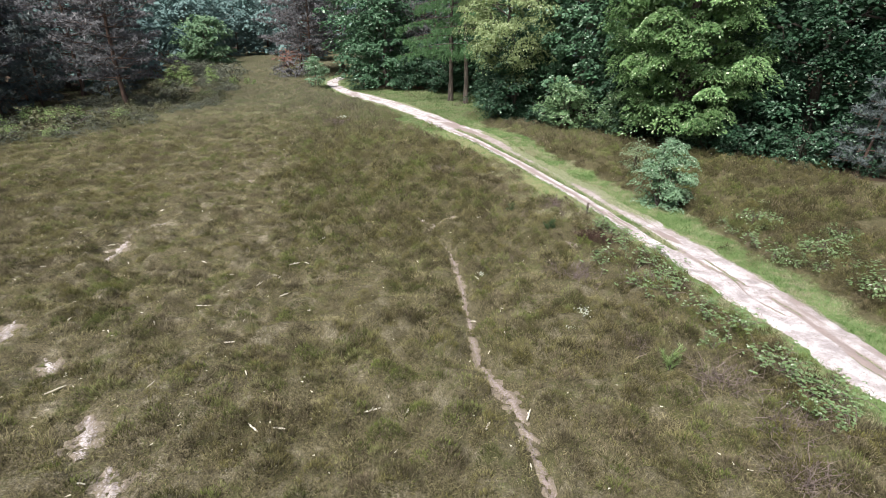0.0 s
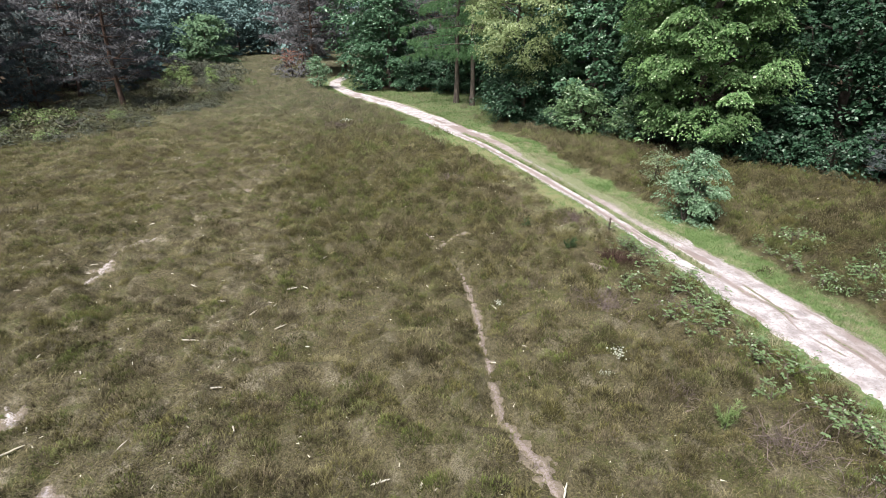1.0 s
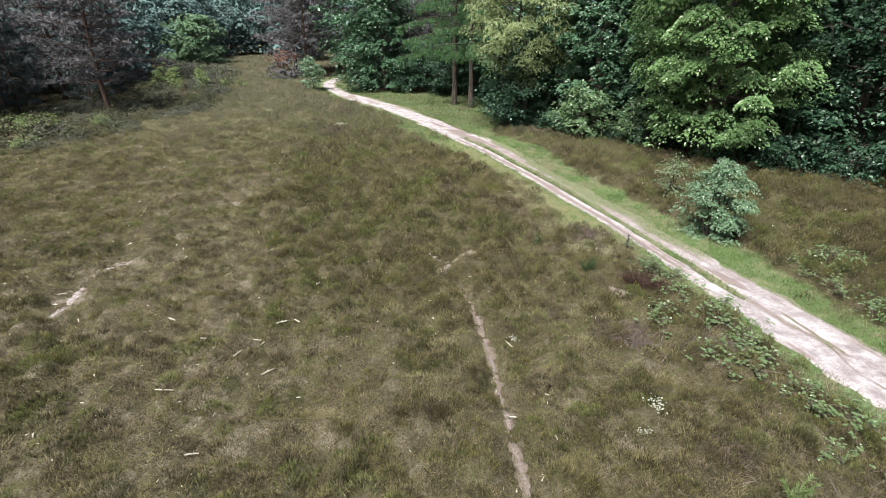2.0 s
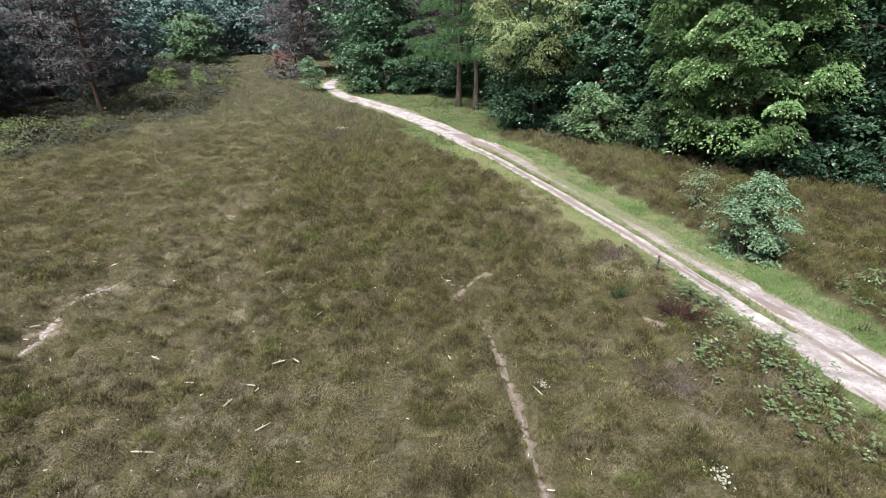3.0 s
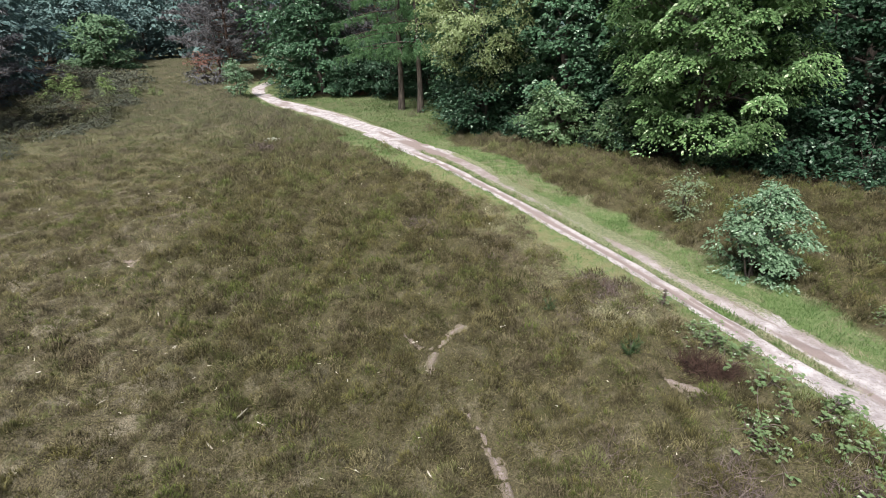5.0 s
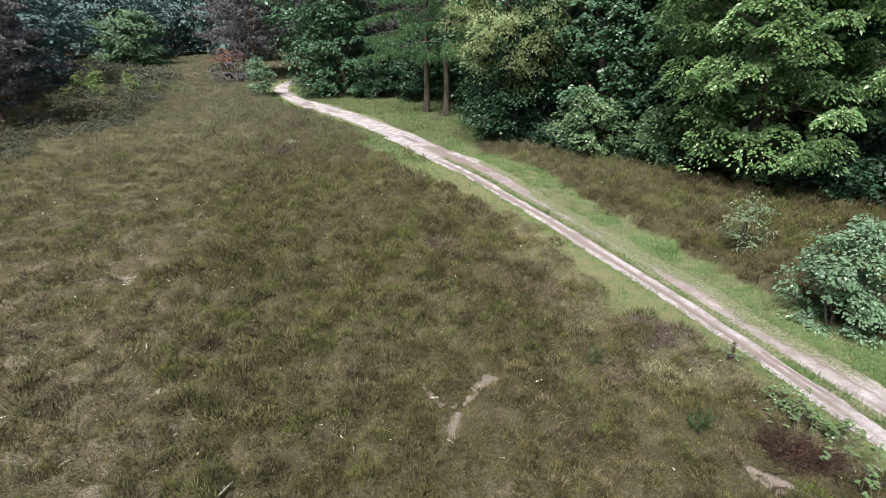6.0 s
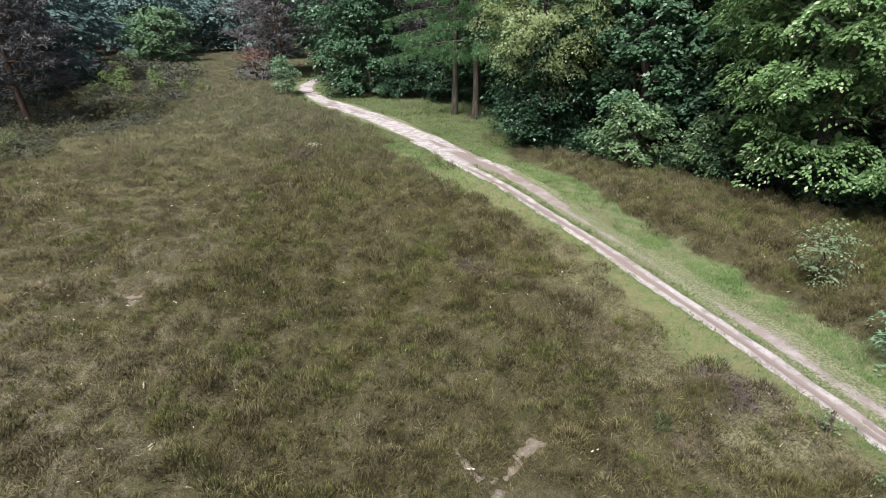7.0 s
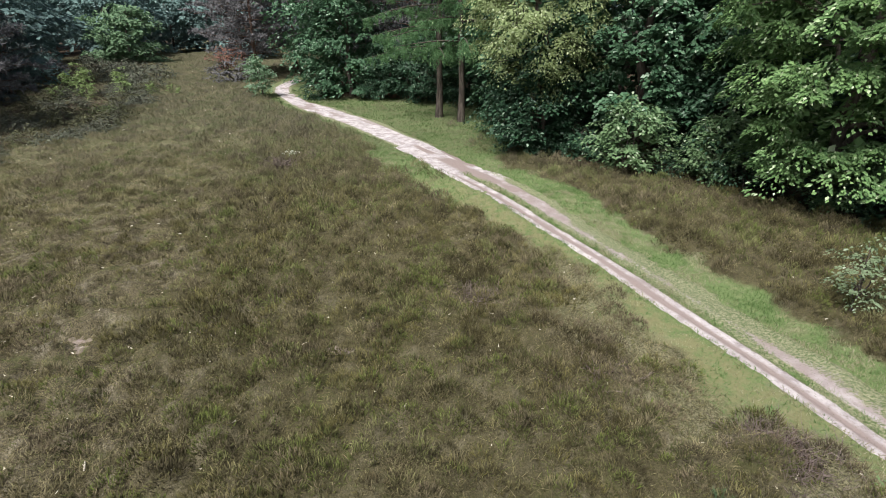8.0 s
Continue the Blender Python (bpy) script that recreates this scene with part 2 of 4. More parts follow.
M_PALE = leaf_material("whitish_petals", (0.42, 0.44, 0.33), (0.62, 0.62, 0.52), (0.7, 0.7, 0.62), 0.3)
# distance haze painted into the leaves: pale, bluish, little contrast
M_FAR_HAZED = leaf_material("hazed_far_leaves", (0.120, 0.195, 0.175), (0.215, 0.310, 0.285), (0.27, 0.36, 0.33), 0.12, 0.8, 0.08, patch=0.25, up=0.4)
M_BARK = bark_material("grey_brown_bark", (0.045, 0.036, 0.030), (0.17, 0.14, 0.115))
M_PINEBARK = bark_material("pine_bark", (0.05, 0.036, 0.03), (0.19, 0.125, 0.095), 7)


# ---- mesh helpers ----
def fields(x, y, scale, seed):
    """Smooth value noise from 0 to 1 over the plan."""
    table = np.random.RandomState(seed).rand(64, 64)
    x, y = np.asarray(x, float) / scale + 1000, np.asarray(y, float) / scale + 1000
    i, j = np.floor(x).astype(int), np.floor(y).astype(int)
    u, v = x - i, y - j
    u, v = u * u * (3 - 2 * u), v * v * (3 - 2 * v)
    a, b = table[i % 64, j % 64], table[(i + 1) % 64, j % 64]
    c, d = table[i % 64, (j + 1) % 64], table[(i + 1) % 64, (j + 1) % 64]
    return (a * (1 - u) + b * u) * (1 - v) + (c * (1 - u) + d * u) * v


def mesh_of(name, verts, faces, material, smooth=False):
    """A mesh from arrays of corners and of triangles or quads."""
    verts, faces = np.asarray(verts, np.float32), np.asarray(faces, np.int32)
    me = bpy.data.meshes.new(name)
    k = faces.shape[1]
    me.vertices.add(len(verts))
    me.vertices.foreach_set("co", verts.ravel())
    me.loops.add(faces.size)
    me.loops.foreach_set("vertex_index", faces.ravel())
    me.polygons.add(len(faces))
    me.polygons.foreach_set("loop_start", np.arange(0, faces.size, k, dtype=np.int32))
    me.polygons.foreach_set("use_smooth", np.full(len(faces), smooth))
    me.update(calc_edges=True)
    me.materials.append(material)
    return me


def part(name, me, parent, label=""):
    ob = new(name, me)
    ob.parent = parent
    return tagged(ob, label)


def unit(a):
    return a / np.maximum(np.linalg.norm(a, axis=-1, keepdims=True), 1e-6)


def tube(points, radii, sides=7):
    """A tapering round limb along points, closed at its tip; quads."""
    points = np.asarray(points, float)
    n = len(points)
    ways = unit(np.gradient(points, axis=0))
    ref = np.array([1.0, 0.13, 0.0]) if abs(ways[0][2]) > 0.7 else np.array([0.0, 0.1, 1.0])
    side = unit(np.cross(ways, ref))
    up = np.cross(side, ways)
    a = np.arange(sides) * 2 * math.pi / sides
    ring = np.cos(a)[None, :, None] * side[:, None] + np.sin(a)[None, :, None] * up[:, None]
    v = (points[:, None] + ring * np.asarray(radii)[:, None, None]).reshape(-1, 3)
    f = []
    for k in range(n - 1):
        for s in range(sides):
            t = (s + 1) % sides
            f.append((k * sides + s, k * sides + t, (k + 1) * sides + t, (k + 1) * sides + s))
    return v, np.array(f)


def joined(pieces):
    vs, fs, at = [], [], 0
    for v, f in pieces:
        vs.append(v)
        fs.append(f + at)
        at += len(v)
    return np.concatenate(vs), np.concatenate(fs)


def leaf_arrays(base, way, normal, length, width, fold=0.12):
    """Folded, pointed leaves: four corners and two triangles each."""
    way = unit(way)
    side = unit(np.cross(normal, way))
    nor = np.cross(way, side)
    length, width = np.broadcast_to(length, len(base))[:, None], np.broadcast_to(width, len(base))[:, None]
    tip = base + way * length - nor * length * 0.12
    mid = base + way * length * 0.48
    a = mid + side * width * 0.5 + nor * width * fold
    b = mid - side * width * 0.5 + nor * width * fold
    v = np.stack([base, a, tip, b], 1).reshape(-1, 3)
    i = np.arange(len(base))[:, None] * 4
    return v, np.concatenate([i + [0, 2, 1], i + [0, 3, 2]], 1).reshape(-1, 3)


def spike_arrays(base, way, length, width, rs):
    """Thin upright sprigs, a triangle each."""
    way = unit(way)
    side = unit(np.cross(way, rs.normal(size=way.shape)))
    w = np.broadcast_to(width, len(base))[:, None] * 0.5
    v = np.stack([base - side * w, base + side * w, base + way * np.broadcast_to(length, len(base))[:, None]], 1).reshape(-1, 3)
    return v, np.arange(len(base) * 3).reshape(-1, 3)


# ---- the lie of the land ----
# y, left edge and right edge of the sandy path
TRAIL = np.array([
    (-30, 8.6, 9.7), (-4, 6.9, 7.9), (5, 5.82, 6.80), (7, 5.52, 6.57), (9, 5.10, 6.30), (10, 4.90, 6.05), (11, 4.70, 5.84), (12, 4.50, 5.56),
    (13.5, 4.17, 5.14), (15, 3.82, 4.86), (17, 3.24, 4.36), (19, 2.72, 3.78), (21, 2.02, 3.18), (23.5, 1.15, 2.55), (25.4, 0.30, 1.78),
    (28, -0.78, 0.50), (30.2, -1.75, -0.25), (33, -3.25, -1.65), (36, -4.95, -3.15), (40, -7.55, -5.5), (42.5, -8.75, -7.4), (47, -10.6, -9.4), (50, -11.2, -10.0), (54, -10.9, -9.7)])
# y, width of the short turf left and right of the path
VERGE = np.array([(0, 0.55, 0.6), (7, 0.55, 0.8), (9, 0.45, 0.55), (10, 0.4, 0.6), (12.4, 0.5, 1.3), (14, 0.8, 1.0), (15.5, 0.95, 0.85), (18.5, 0.85, 0.85), (20, 0.9, 1.2), (22, 1.0, 1.0),
                  (25, 1.3, 0.9), (28, 1.2, 1.6), (31, 0.9, 4.0), (36, 0.5, 7.5), (40, 0.6, 8.5), (42.5, 0.8, 6.0), (44, 1.0, 2.0), (54, 1.0, 1.0)])
# y and x of the wood's edge
WOOD = np.array([(-20, 30.0), (8, 19.0), (12, 16.5), (15.3, 13.9), (17.3, 12.3), (19.6, 10.4), (21, 8.9), (23.4, 7.5), (25.7, 5.6), (27, 3.6), (29, 3.2), (31.5, 2.8), (36, 4.2), (41, 3.2), (43.6, -1.0), (44.6, -5.6), (50, -8.8), (60, -10.0), (120, -22.0)])


# bare sand between the heather: narrow footpath and open patches (x, y, half width)
FOOTPATH = [(-0.02, 10.78, 0.03), (0.13, 10.3, 0.06), (0.3, 8.9, 0.08), (0.35, 8, 0.065), (0.41, 6.9, 0.075), (0.48, 6.2, 0.06), (0.65, 5.73, 0.105), (0.84, 5.37, 0.14), (0.95, 4.84, 0.095), (0.99, 4.47, 0.085), (1.08, 3.9, 0.095), (1.15, 2, 0.1), (1.3, -4, 0.1)]
FORK = [(0.42, 12.98, 0.02), (0.32, 12.9, 0.06), (0.02, 12.67, 0.05), (-0.27, 12.22, 0.10), (-0.38, 11.87, 0.06), (-0.42, 11.6, 0.02)]
PATCHES = [
    [(-7.35, 12.7, 0.05), (-7.62, 12.35, 0.26), (-7.86, 11.95, 0.2), (-7.85, 11.5, 0.05)],
    [(-7.8, 11.35, 0.05), (-7.7, 11.0, 0.24), (-7.64, 10.6, 0.2), (-7.6, 10.1, 0.05)],
    [(-7.65, 7.7, 0.05), (-7.42, 7.2, 0.28), (-7.15, 6.85, 0.05)],
    [(-6.25, 6.5, 0.04), (-6.0, 6.28, 0.2), (-5.8, 6.05, 0.04)],
    [(-4.65, 5.15, 0.05), (-4.45, 4.8, 0.24), (-4.25, 4.4, 0.06)],
    [(-3.85, 4.3, 0.05), (-3.65, 4.0, 0.22), (-3.4, 3.5, 0.06)],
    [(-7.0, 17.05, 0.03), (-6.68, 16.75, 0.16), (-6.55, 16.4, 0.03)],
    [(-0.74, 12.8, 0.03), (-0.62, 12.55, 0.03), (-0.45, 12.3, 0.03)],
    [(-2.62, 16.3, 0.03), (-2.36, 16.18, 0.10), (-2.1, 16.1, 0.03)],
    [(-7.0, 14.2, 0.02), (-6.9, 14.12, 0.09), (-6.7, 14.1, 0.02)],
    [(-6.3, 14.2, 0.02), (-6.17, 14.14, 0.10), (-6.0, 14.05, 0.02)],
    [(2.85, 11.0, 0.05), (3.05, 10.8, 0.17), (3.25, 10.62, 0.12), (3.5, 10.4, 0.03)],
]
HOLLOW = [(3.15, 11.3, 0.12), (3.4, 11.12, 0.26), (3.75, 10.95, 0.18)]
BARE = [FOOTPATH, FORK, HOLLOW, *PATCHES]


def bare_gap(x, y):
    """How far (x, y) lies outside the bare sand, in metres."""
    best = np.full(np.shape(x), 9.0)
    for line in BARE:
        for (ax, ay, aw), (bx, by, bw) in zip(line, line[1:]):
            t = np.clip(((x - ax) * (bx - ax) + (y - ay) * (by - ay)) / ((bx - ax) ** 2 + (by - ay) ** 2), 0, 1)
            best = np.minimum(best, np.hypot(x - ax - t * (bx - ax), y - ay - t * (by - ay)) - (aw + t * (bw - aw)))
    return best


def trail_edges(y):
    return np.interp(y, TRAIL[:, 0], TRAIL[:, 1]), np.interp(y, TRAIL[:, 0], TRAIL[:, 2])


def swell(x, y):
    """The broad rise of the ground."""
    s = np.minimum(np.hypot(0.5 * np.asarray(x, float), np.maximum(y, 0)), 130) - 17
    return 0.24 * np.logaddexp(0, s / 6)


def turf_mask(x, y):
    l, r = trail_edges(y)
    a = np.interp(y, VERGE[:, 0], VERGE[:, 1])
    b = np.interp(y, VERGE[:, 0], VERGE[:, 2])
    ragged = 1.5 * (fields(x, y, 1.2, 43) - 0.5) + 0.7 * (fields(x, y, 0.4, 44) - 0.5)
    return np.clip((np.minimum(x - (l - a), (r + b) - x) + ragged * np.clip(a, 0.25, 0.9)) / np.where(x < (l + r) / 2, 1.2, 0.8) + 0.5, 0, 1) * (y < 56)


def dry_mask(x, y):
    """Dry moss and straw on the heath's side of the trail."""
    l, r = trail_edges(y)
    return np.clip((l - x) / 0.3, 0, 1) * np.clip((y - 9) / 3, 0, 1) * np.clip((27 - y) / 4, 0, 1)


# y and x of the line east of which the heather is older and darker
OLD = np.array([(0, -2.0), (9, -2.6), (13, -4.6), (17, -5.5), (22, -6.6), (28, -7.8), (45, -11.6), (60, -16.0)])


def fringe_mask(x, y):
    """Dry, trodden litter between the heather and the turf, on the heath's side of the trail."""
    l, r = trail_edges(y)
    gap = l - np.interp(y, VERGE[:, 0], VERGE[:, 1]) - x + 1.6 * (fields(x, y, 0.9, 46) - 0.5)
    return np.clip(1.25 - gap / 1.3, 0, 1) * (x < l) * np.clip((y - 10.5) / 1.5, 0, 1) * np.clip((24 - y) / 5, 0, 1)


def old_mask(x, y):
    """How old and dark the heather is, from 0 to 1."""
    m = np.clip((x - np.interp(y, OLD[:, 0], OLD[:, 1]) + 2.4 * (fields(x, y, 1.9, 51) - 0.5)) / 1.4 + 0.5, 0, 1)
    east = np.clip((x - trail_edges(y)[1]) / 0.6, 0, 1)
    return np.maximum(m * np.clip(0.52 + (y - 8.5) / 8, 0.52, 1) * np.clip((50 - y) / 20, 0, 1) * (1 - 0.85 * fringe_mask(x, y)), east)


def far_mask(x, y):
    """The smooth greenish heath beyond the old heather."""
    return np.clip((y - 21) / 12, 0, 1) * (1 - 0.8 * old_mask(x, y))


# y and x of the edge of the pines
PINEWOOD = np.array([(-20, -42.0), (12, -27.0), (20, -20.5), (25, -18.2), (30, -16.4), (35, -16.4), (40, -17.2), (48, -20.0), (55, -22.5), (62, -26.5), (75, -34.0), (110, -46.0)])


def litter_mask(x, y):
    right = np.clip((x - np.interp(y, WOOD[:, 0], WOOD[:, 1])) / 1.0 + 0.4, 0, 1)
    left = np.clip((np.interp(y, PINEWOOD[:, 0], PINEWOOD[:, 1]) - x) / 2.5, 0, 1) * 0.85
    return np.maximum(right, left)


def canopy(x, y):
    """How high the heather stands over the soil."""
    open_heath = (1 - np.clip(turf_mask(x, y) * 2.2, 0, 1)) * (1 - 0.8 * litter_mask(x, y)) * np.clip(bare_gap(x, y) / 0.12, 0, 1)
    tufts = 0.62 * fields(x, y, 0.24, 31) + 0.38 * fields(x, y, 0.75, 32)
    return open_heath * (0.02 + 0.31 * np.clip((tufts - 0.38) / 0.26, 0, 1) * (0.6 + 0.8 * fields(x, y, 2.6, 35)))


def land(x, y):
    x, y = np.asarray(x, float), np.asarray(y, float)
    l, r = trail_edges(y)
    in_trail = np.clip(np.minimum(x - l, r - x) / 0.15 + 0.3, 0, 1) * (y < 54)
    z = swell(x, y) + (0.10 * (fields(x, y, 2.3, 3) - 0.5) + 0.03 * (fields(x, y, 0.8, 4) - 0.5)) * (1 - in_trail)
    return z - 0.03 * in_trail


def spaced(lo, a, b, hi, step, growth):
    """Lines that are step apart from a to b and grow apart beyond."""
    mid = list(np.arange(a, b, step))
    out, s, p = [], step, b
    while p < hi:
        out.append(p)
        s *= growth
        p += s
    back, s, p = [], step, a
    while p > lo:
        s *= growth
        p -= s
        back.append(p)
    return np.array(back[::-1] + mid + out)


def grid_faces(nx, ny):
    i = np.arange(nx * ny).reshape(ny, nx)
    return np.stack([i[:-1, :-1], i[:-1, 1:], i[1:, 1:], i[1:, :-1]], -1).reshape(-1, 4)


gx, gy = spaced(-900, -8.5, 7.5, 900, 0.125, 1.085), spaced(-900, 3, 22, 900, 0.125, 1.065)
X, Y = np.meshgrid(gx, gy)
FINE = np.clip(1 - np.maximum(np.maximum(-8 - X, X - 7), Y - 21.5) / 3, 0, 1) * (Y > 2)
me = mesh_of("ground", np.stack([X, Y, land(X, Y) + (0.12 + 0.46 * FINE) * canopy(X, Y)], -1).reshape(-1, 3), grid_faces(len(gx), len(gy)), M_SOIL, True)
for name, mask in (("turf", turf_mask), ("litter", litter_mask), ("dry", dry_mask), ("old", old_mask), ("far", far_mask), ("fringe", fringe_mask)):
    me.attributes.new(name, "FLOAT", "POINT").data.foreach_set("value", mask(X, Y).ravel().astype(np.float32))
tagged(new("ground", me), "brown heath soil with moss and short turf", "ground", kind="structure")

# sandy path: two ruts with a worn grassy strip between them where it narrows
py = np.concatenate([np.arange(-29, 2, 0.4), np.arange(2, 26, 0.07), np.arange(26, 53.9, 0.14)])
pu = np.linspace(-0.12, 1.12, 40)
l, r = trail_edges(py)
U, PY = np.meshgrid(pu, py)
PX = l[:, None] + (r - l)[:, None] * U
rim = np.clip(np.minimum(U, 1 - U) / 0.12 + 0.25, -0.8, 1)
calm = 1 - 0.7 * np.clip((PY - 10) / 1.5, 0, 1) * np.clip((23 - PY) / 3, 0, 1) * (U < 0.4)
rag = calm * (fields(PX, PY, 0.16, 11) - 0.5) * np.clip((30 - PY) / 8, 0.2, 1) + calm * (0.8 + 0.9 * (PY > 24)) * (fields(PX, PY, np.where(PY > 24, 0.8, 0.5), 12) - 0.5)
two = np.clip((PY - 9.6) / 1.5, 0, 1) * np.clip((27.5 - PY) / 3, 0, 1)
middle = 0.40 + 0.05 * (fields(PX * 0, PY, 1.6, 25) - 0.5)
hump = np.exp(-((U - middle) / 0.09) ** 2) * np.clip((PY - 9.6) / 1.2, 0, 1) * np.clip((27.0 - PY) / 3, 0, 1) * np.clip(2.6 * fields(PX, PY, 0.6, 14) - 0.1, 0, 1.3)
crack = np.exp(-((U - 0.62 + 0.22 * (fields(PX * 0, PY, 1.1, 13) - 0.5)) / 0.035) ** 2) + np.exp(-((U - 0.36 + 0.25 * (fields(PX * 0, PY, 0.9, 18) - 0.5)) / 0.025) ** 2)
crack = crack * (PY < 10.5) * np.clip(4 * fields(PX, PY, 0.6, 17) - 1.0, 0, 1)
depth = 0.035 * np.clip(rim + 0.9 * rag, -1, 1) - 0.045 * hump - 0.018 * crack
rut = -0.02 * np.exp(-((U - 0.10) / 0.07) ** 2) * two
PZ = land(PX, PY) + 0.012 + depth + rut + 0.012 * rag
me = mesh_of("path", np.stack([PX, PY, PZ], -1).reshape(-1, 3), grid_faces(len(pu), len(py)), M_SAND, True)
streak = fields(PX + 0.45 * PY, PY * 0.3, 0.34, 20)
damp = np.clip((PY - 22.0) / 2, 0, 1) * np.clip((32 - PY) / 3, 0, 1) * np.exp(-((U - 0.66) / 0.30) ** 2) * np.clip(3.2 * streak - 0.75, 0, 1)
damp = np.maximum(damp, np.clip((PY - 24) / 3, 0, 1) * np.clip((U - 0.84) / 0.08, 0, 1) * np.clip(2.5 * streak - 0.3, 0, 1))
damp = np.maximum(damp, two * np.clip((PY - 9) / 4, 0.35, 1) * (0.34 + 0.45 * np.exp(-((U - 0.10) / 0.06) ** 2) + 0.15 * (U > 0.3)))
damp = np.maximum(damp, (0.25 + 0.4 * fields(PX, PY, 0.5, 19)) * np.clip((U - 0.70) / 0.1, 0, 1) * (PY < 12))
damp = np.maximum(damp, (PY > 31) * 0.5 * np.clip(3 * fields(PX + 0.6 * PY, PY * 0.6, 0.4, 23) - 1.2, 0, 1))
green = 1.1 * np.exp(-((U - middle) / 0.11) ** 2) * np.clip(3.0 * fields(PX, PY, 0.6, 14) - 0.1, np.clip((PY - 10.5) / 2, 0.3, 0.75), 1)
faint = np.clip((U - 0.46) / 0.06, 0, 1) * (np.clip(0.24 + 0.065 * (PY - 11.0), 0.08, 0.60) - 0.20 * np.exp(-((U - 0.61) / 0.09) ** 2) + 0.30 * (fields(PX, PY, 0.6, 16) - 0.5))
strand = np.exp(-((U - 0.72) / 0.13) ** 2) * np.clip((PY - 20.6) / 2.2, 0, 1)
faint = np.clip(faint - 0.75 * strand, 0, 1)
worn = two * np.maximum(green, faint + 0.08 * np.clip((U - 0.8) / 0.15, 0, 1))
worn *= np.clip((PY - 8.3) / 3, 0.5, 1)
worn = np.maximum(worn, 0.55 * np.clip(crack, 0, 1))
worn = np.maximum(worn, (PY < 12) * 0.5 * np.clip((U - 0.84) / 0.14, 0, 1))
worn = np.maximum(worn, (PY > 30) * 0.8 * np.clip((np.abs(U - 0.5) - 0.28) / 0.25, 0, 1))
damp = np.maximum(damp, np.clip(crack, 0, 1))
damp = np.maximum(damp, (PY < 13) * 0.62 * np.clip(3.4 * fields(U * 9, PY * 0.8, 1.0, 27) - 1.7, 0, 1))
damp = np.maximum(damp, np.clip((PY - 23.2) / 0.8, 0, 1) * np.clip((28.4 - PY) / 1.5, 0, 1) * np.exp(-((U - 0.66) / 0.17) ** 2) * (0.6 + 0.5 * fields(PX, PY, 0.5, 26)))
for name, a in (("damp", damp), ("worn", worn)):
    me.attributes.new(name, "FLOAT", "POINT").data.foreach_set("value", a.ravel().astype(np.float32))
tagged(new("path", me), "pale sandy trail with two worn ruts", "path", kind="structure")

def bare_strip(name, line, wet, mossy):
    line = np.array(line)
    s = np.concatenate([[0], np.cumsum(np.hypot(*np.diff(line[:, :2], axis=0).T))])
    q = np.arange(0, s[-1], 0.035)
    cx, cy, w = (np.interp(q, s, line[:, k]) for k in range(3))
    way = unit(np.stack([np.gradient(cx), np.gradient(cy)], -1))
    u = np.linspace(-1.7, 1.7, 19)
    x = cx[:, None] - way[:, 1:] * u * w[:, None]
    y = cy[:, None] + way[:, :1] * u * w[:, None]
    z = land(x, y) + 0.012 + 0.045 * (0.55 - np.abs(u)[None] * 0.75 + 2.9 * (fields(x, y, 0.06, 21) - 0.5) + 1.6 * (fields(x, y, 0.22, 22) - 0.5))
    z = np.minimum(z, land(x, y) + 0.03)
    me = mesh_of(name, np.stack([x, y, z], -1).reshape(-1, 3), grid_faces(len(u), len(q)), M_SAND, True)
    me.attributes.new("damp", "FLOAT", "POINT").data.foreach_set("value", np.full(x.size, wet, np.float32))
    me.attributes.new("worn", "FLOAT", "POINT").data.foreach_set("value", np.full(x.size, mossy, np.float32))
    me.attributes.new("strewn", "FLOAT", "POINT").data.foreach_set("value", np.clip(0.35 + 0.8 * np.abs(np.broadcast_to(u, x.shape)), 0, 1).ravel().astype(np.float32))
    return tagged(new(name, me), "bare greyish sand worn through the heather", "path", kind="structure")


bare_strip("footpath", FOOTPATH, 0.58, 0.15)
bare_strip("sand_patch", FORK, 1.1, 0.34)
for k, line in enumerate(PATCHES):
    bare_strip("sand_patch", line, 0.36 if k < 6 else 0.85, 0.25)


# ---- heather and grass ----
def scatter(rs, x0, x1, y0, y1, density):
    n = int((x1 - x0) * (y1 - y0) * density)
    x, y = rs.uniform(x0, x1, n), rs.uniform(y0, y1, n)
    keep = np.abs(x + 0.4) < 0.94 * np.maximum(y, 2.2) + 2.2 + 7 * (y < 2.2)
    return x[keep], y[keep]


def heath_keep(rs, x, y):
    turf = turf_mask(x, y)
    keep = (rs.rand(len(x)) > np.clip((turf - 0.04) / 0.6, 0, 1) ** 0.7 * np.clip(1.7 - fields(x, y, 0.9, 38), 0.8, 1)) & (rs.rand(len(x)) > litter_mask(x, y) * 0.8)
    l, r = trail_edges(y)
    keep &= (x < l - 0.03) | (x > r + 0.03) | (y > 54)
    return keep & ((bare_gap(x, y) > 0.22 * (fields(x, y, 0.13, 34) - 0.5) + 0.13 * (rs.rand(len(x)) - 0.7)) | (rs.rand(len(x)) < 0.14))


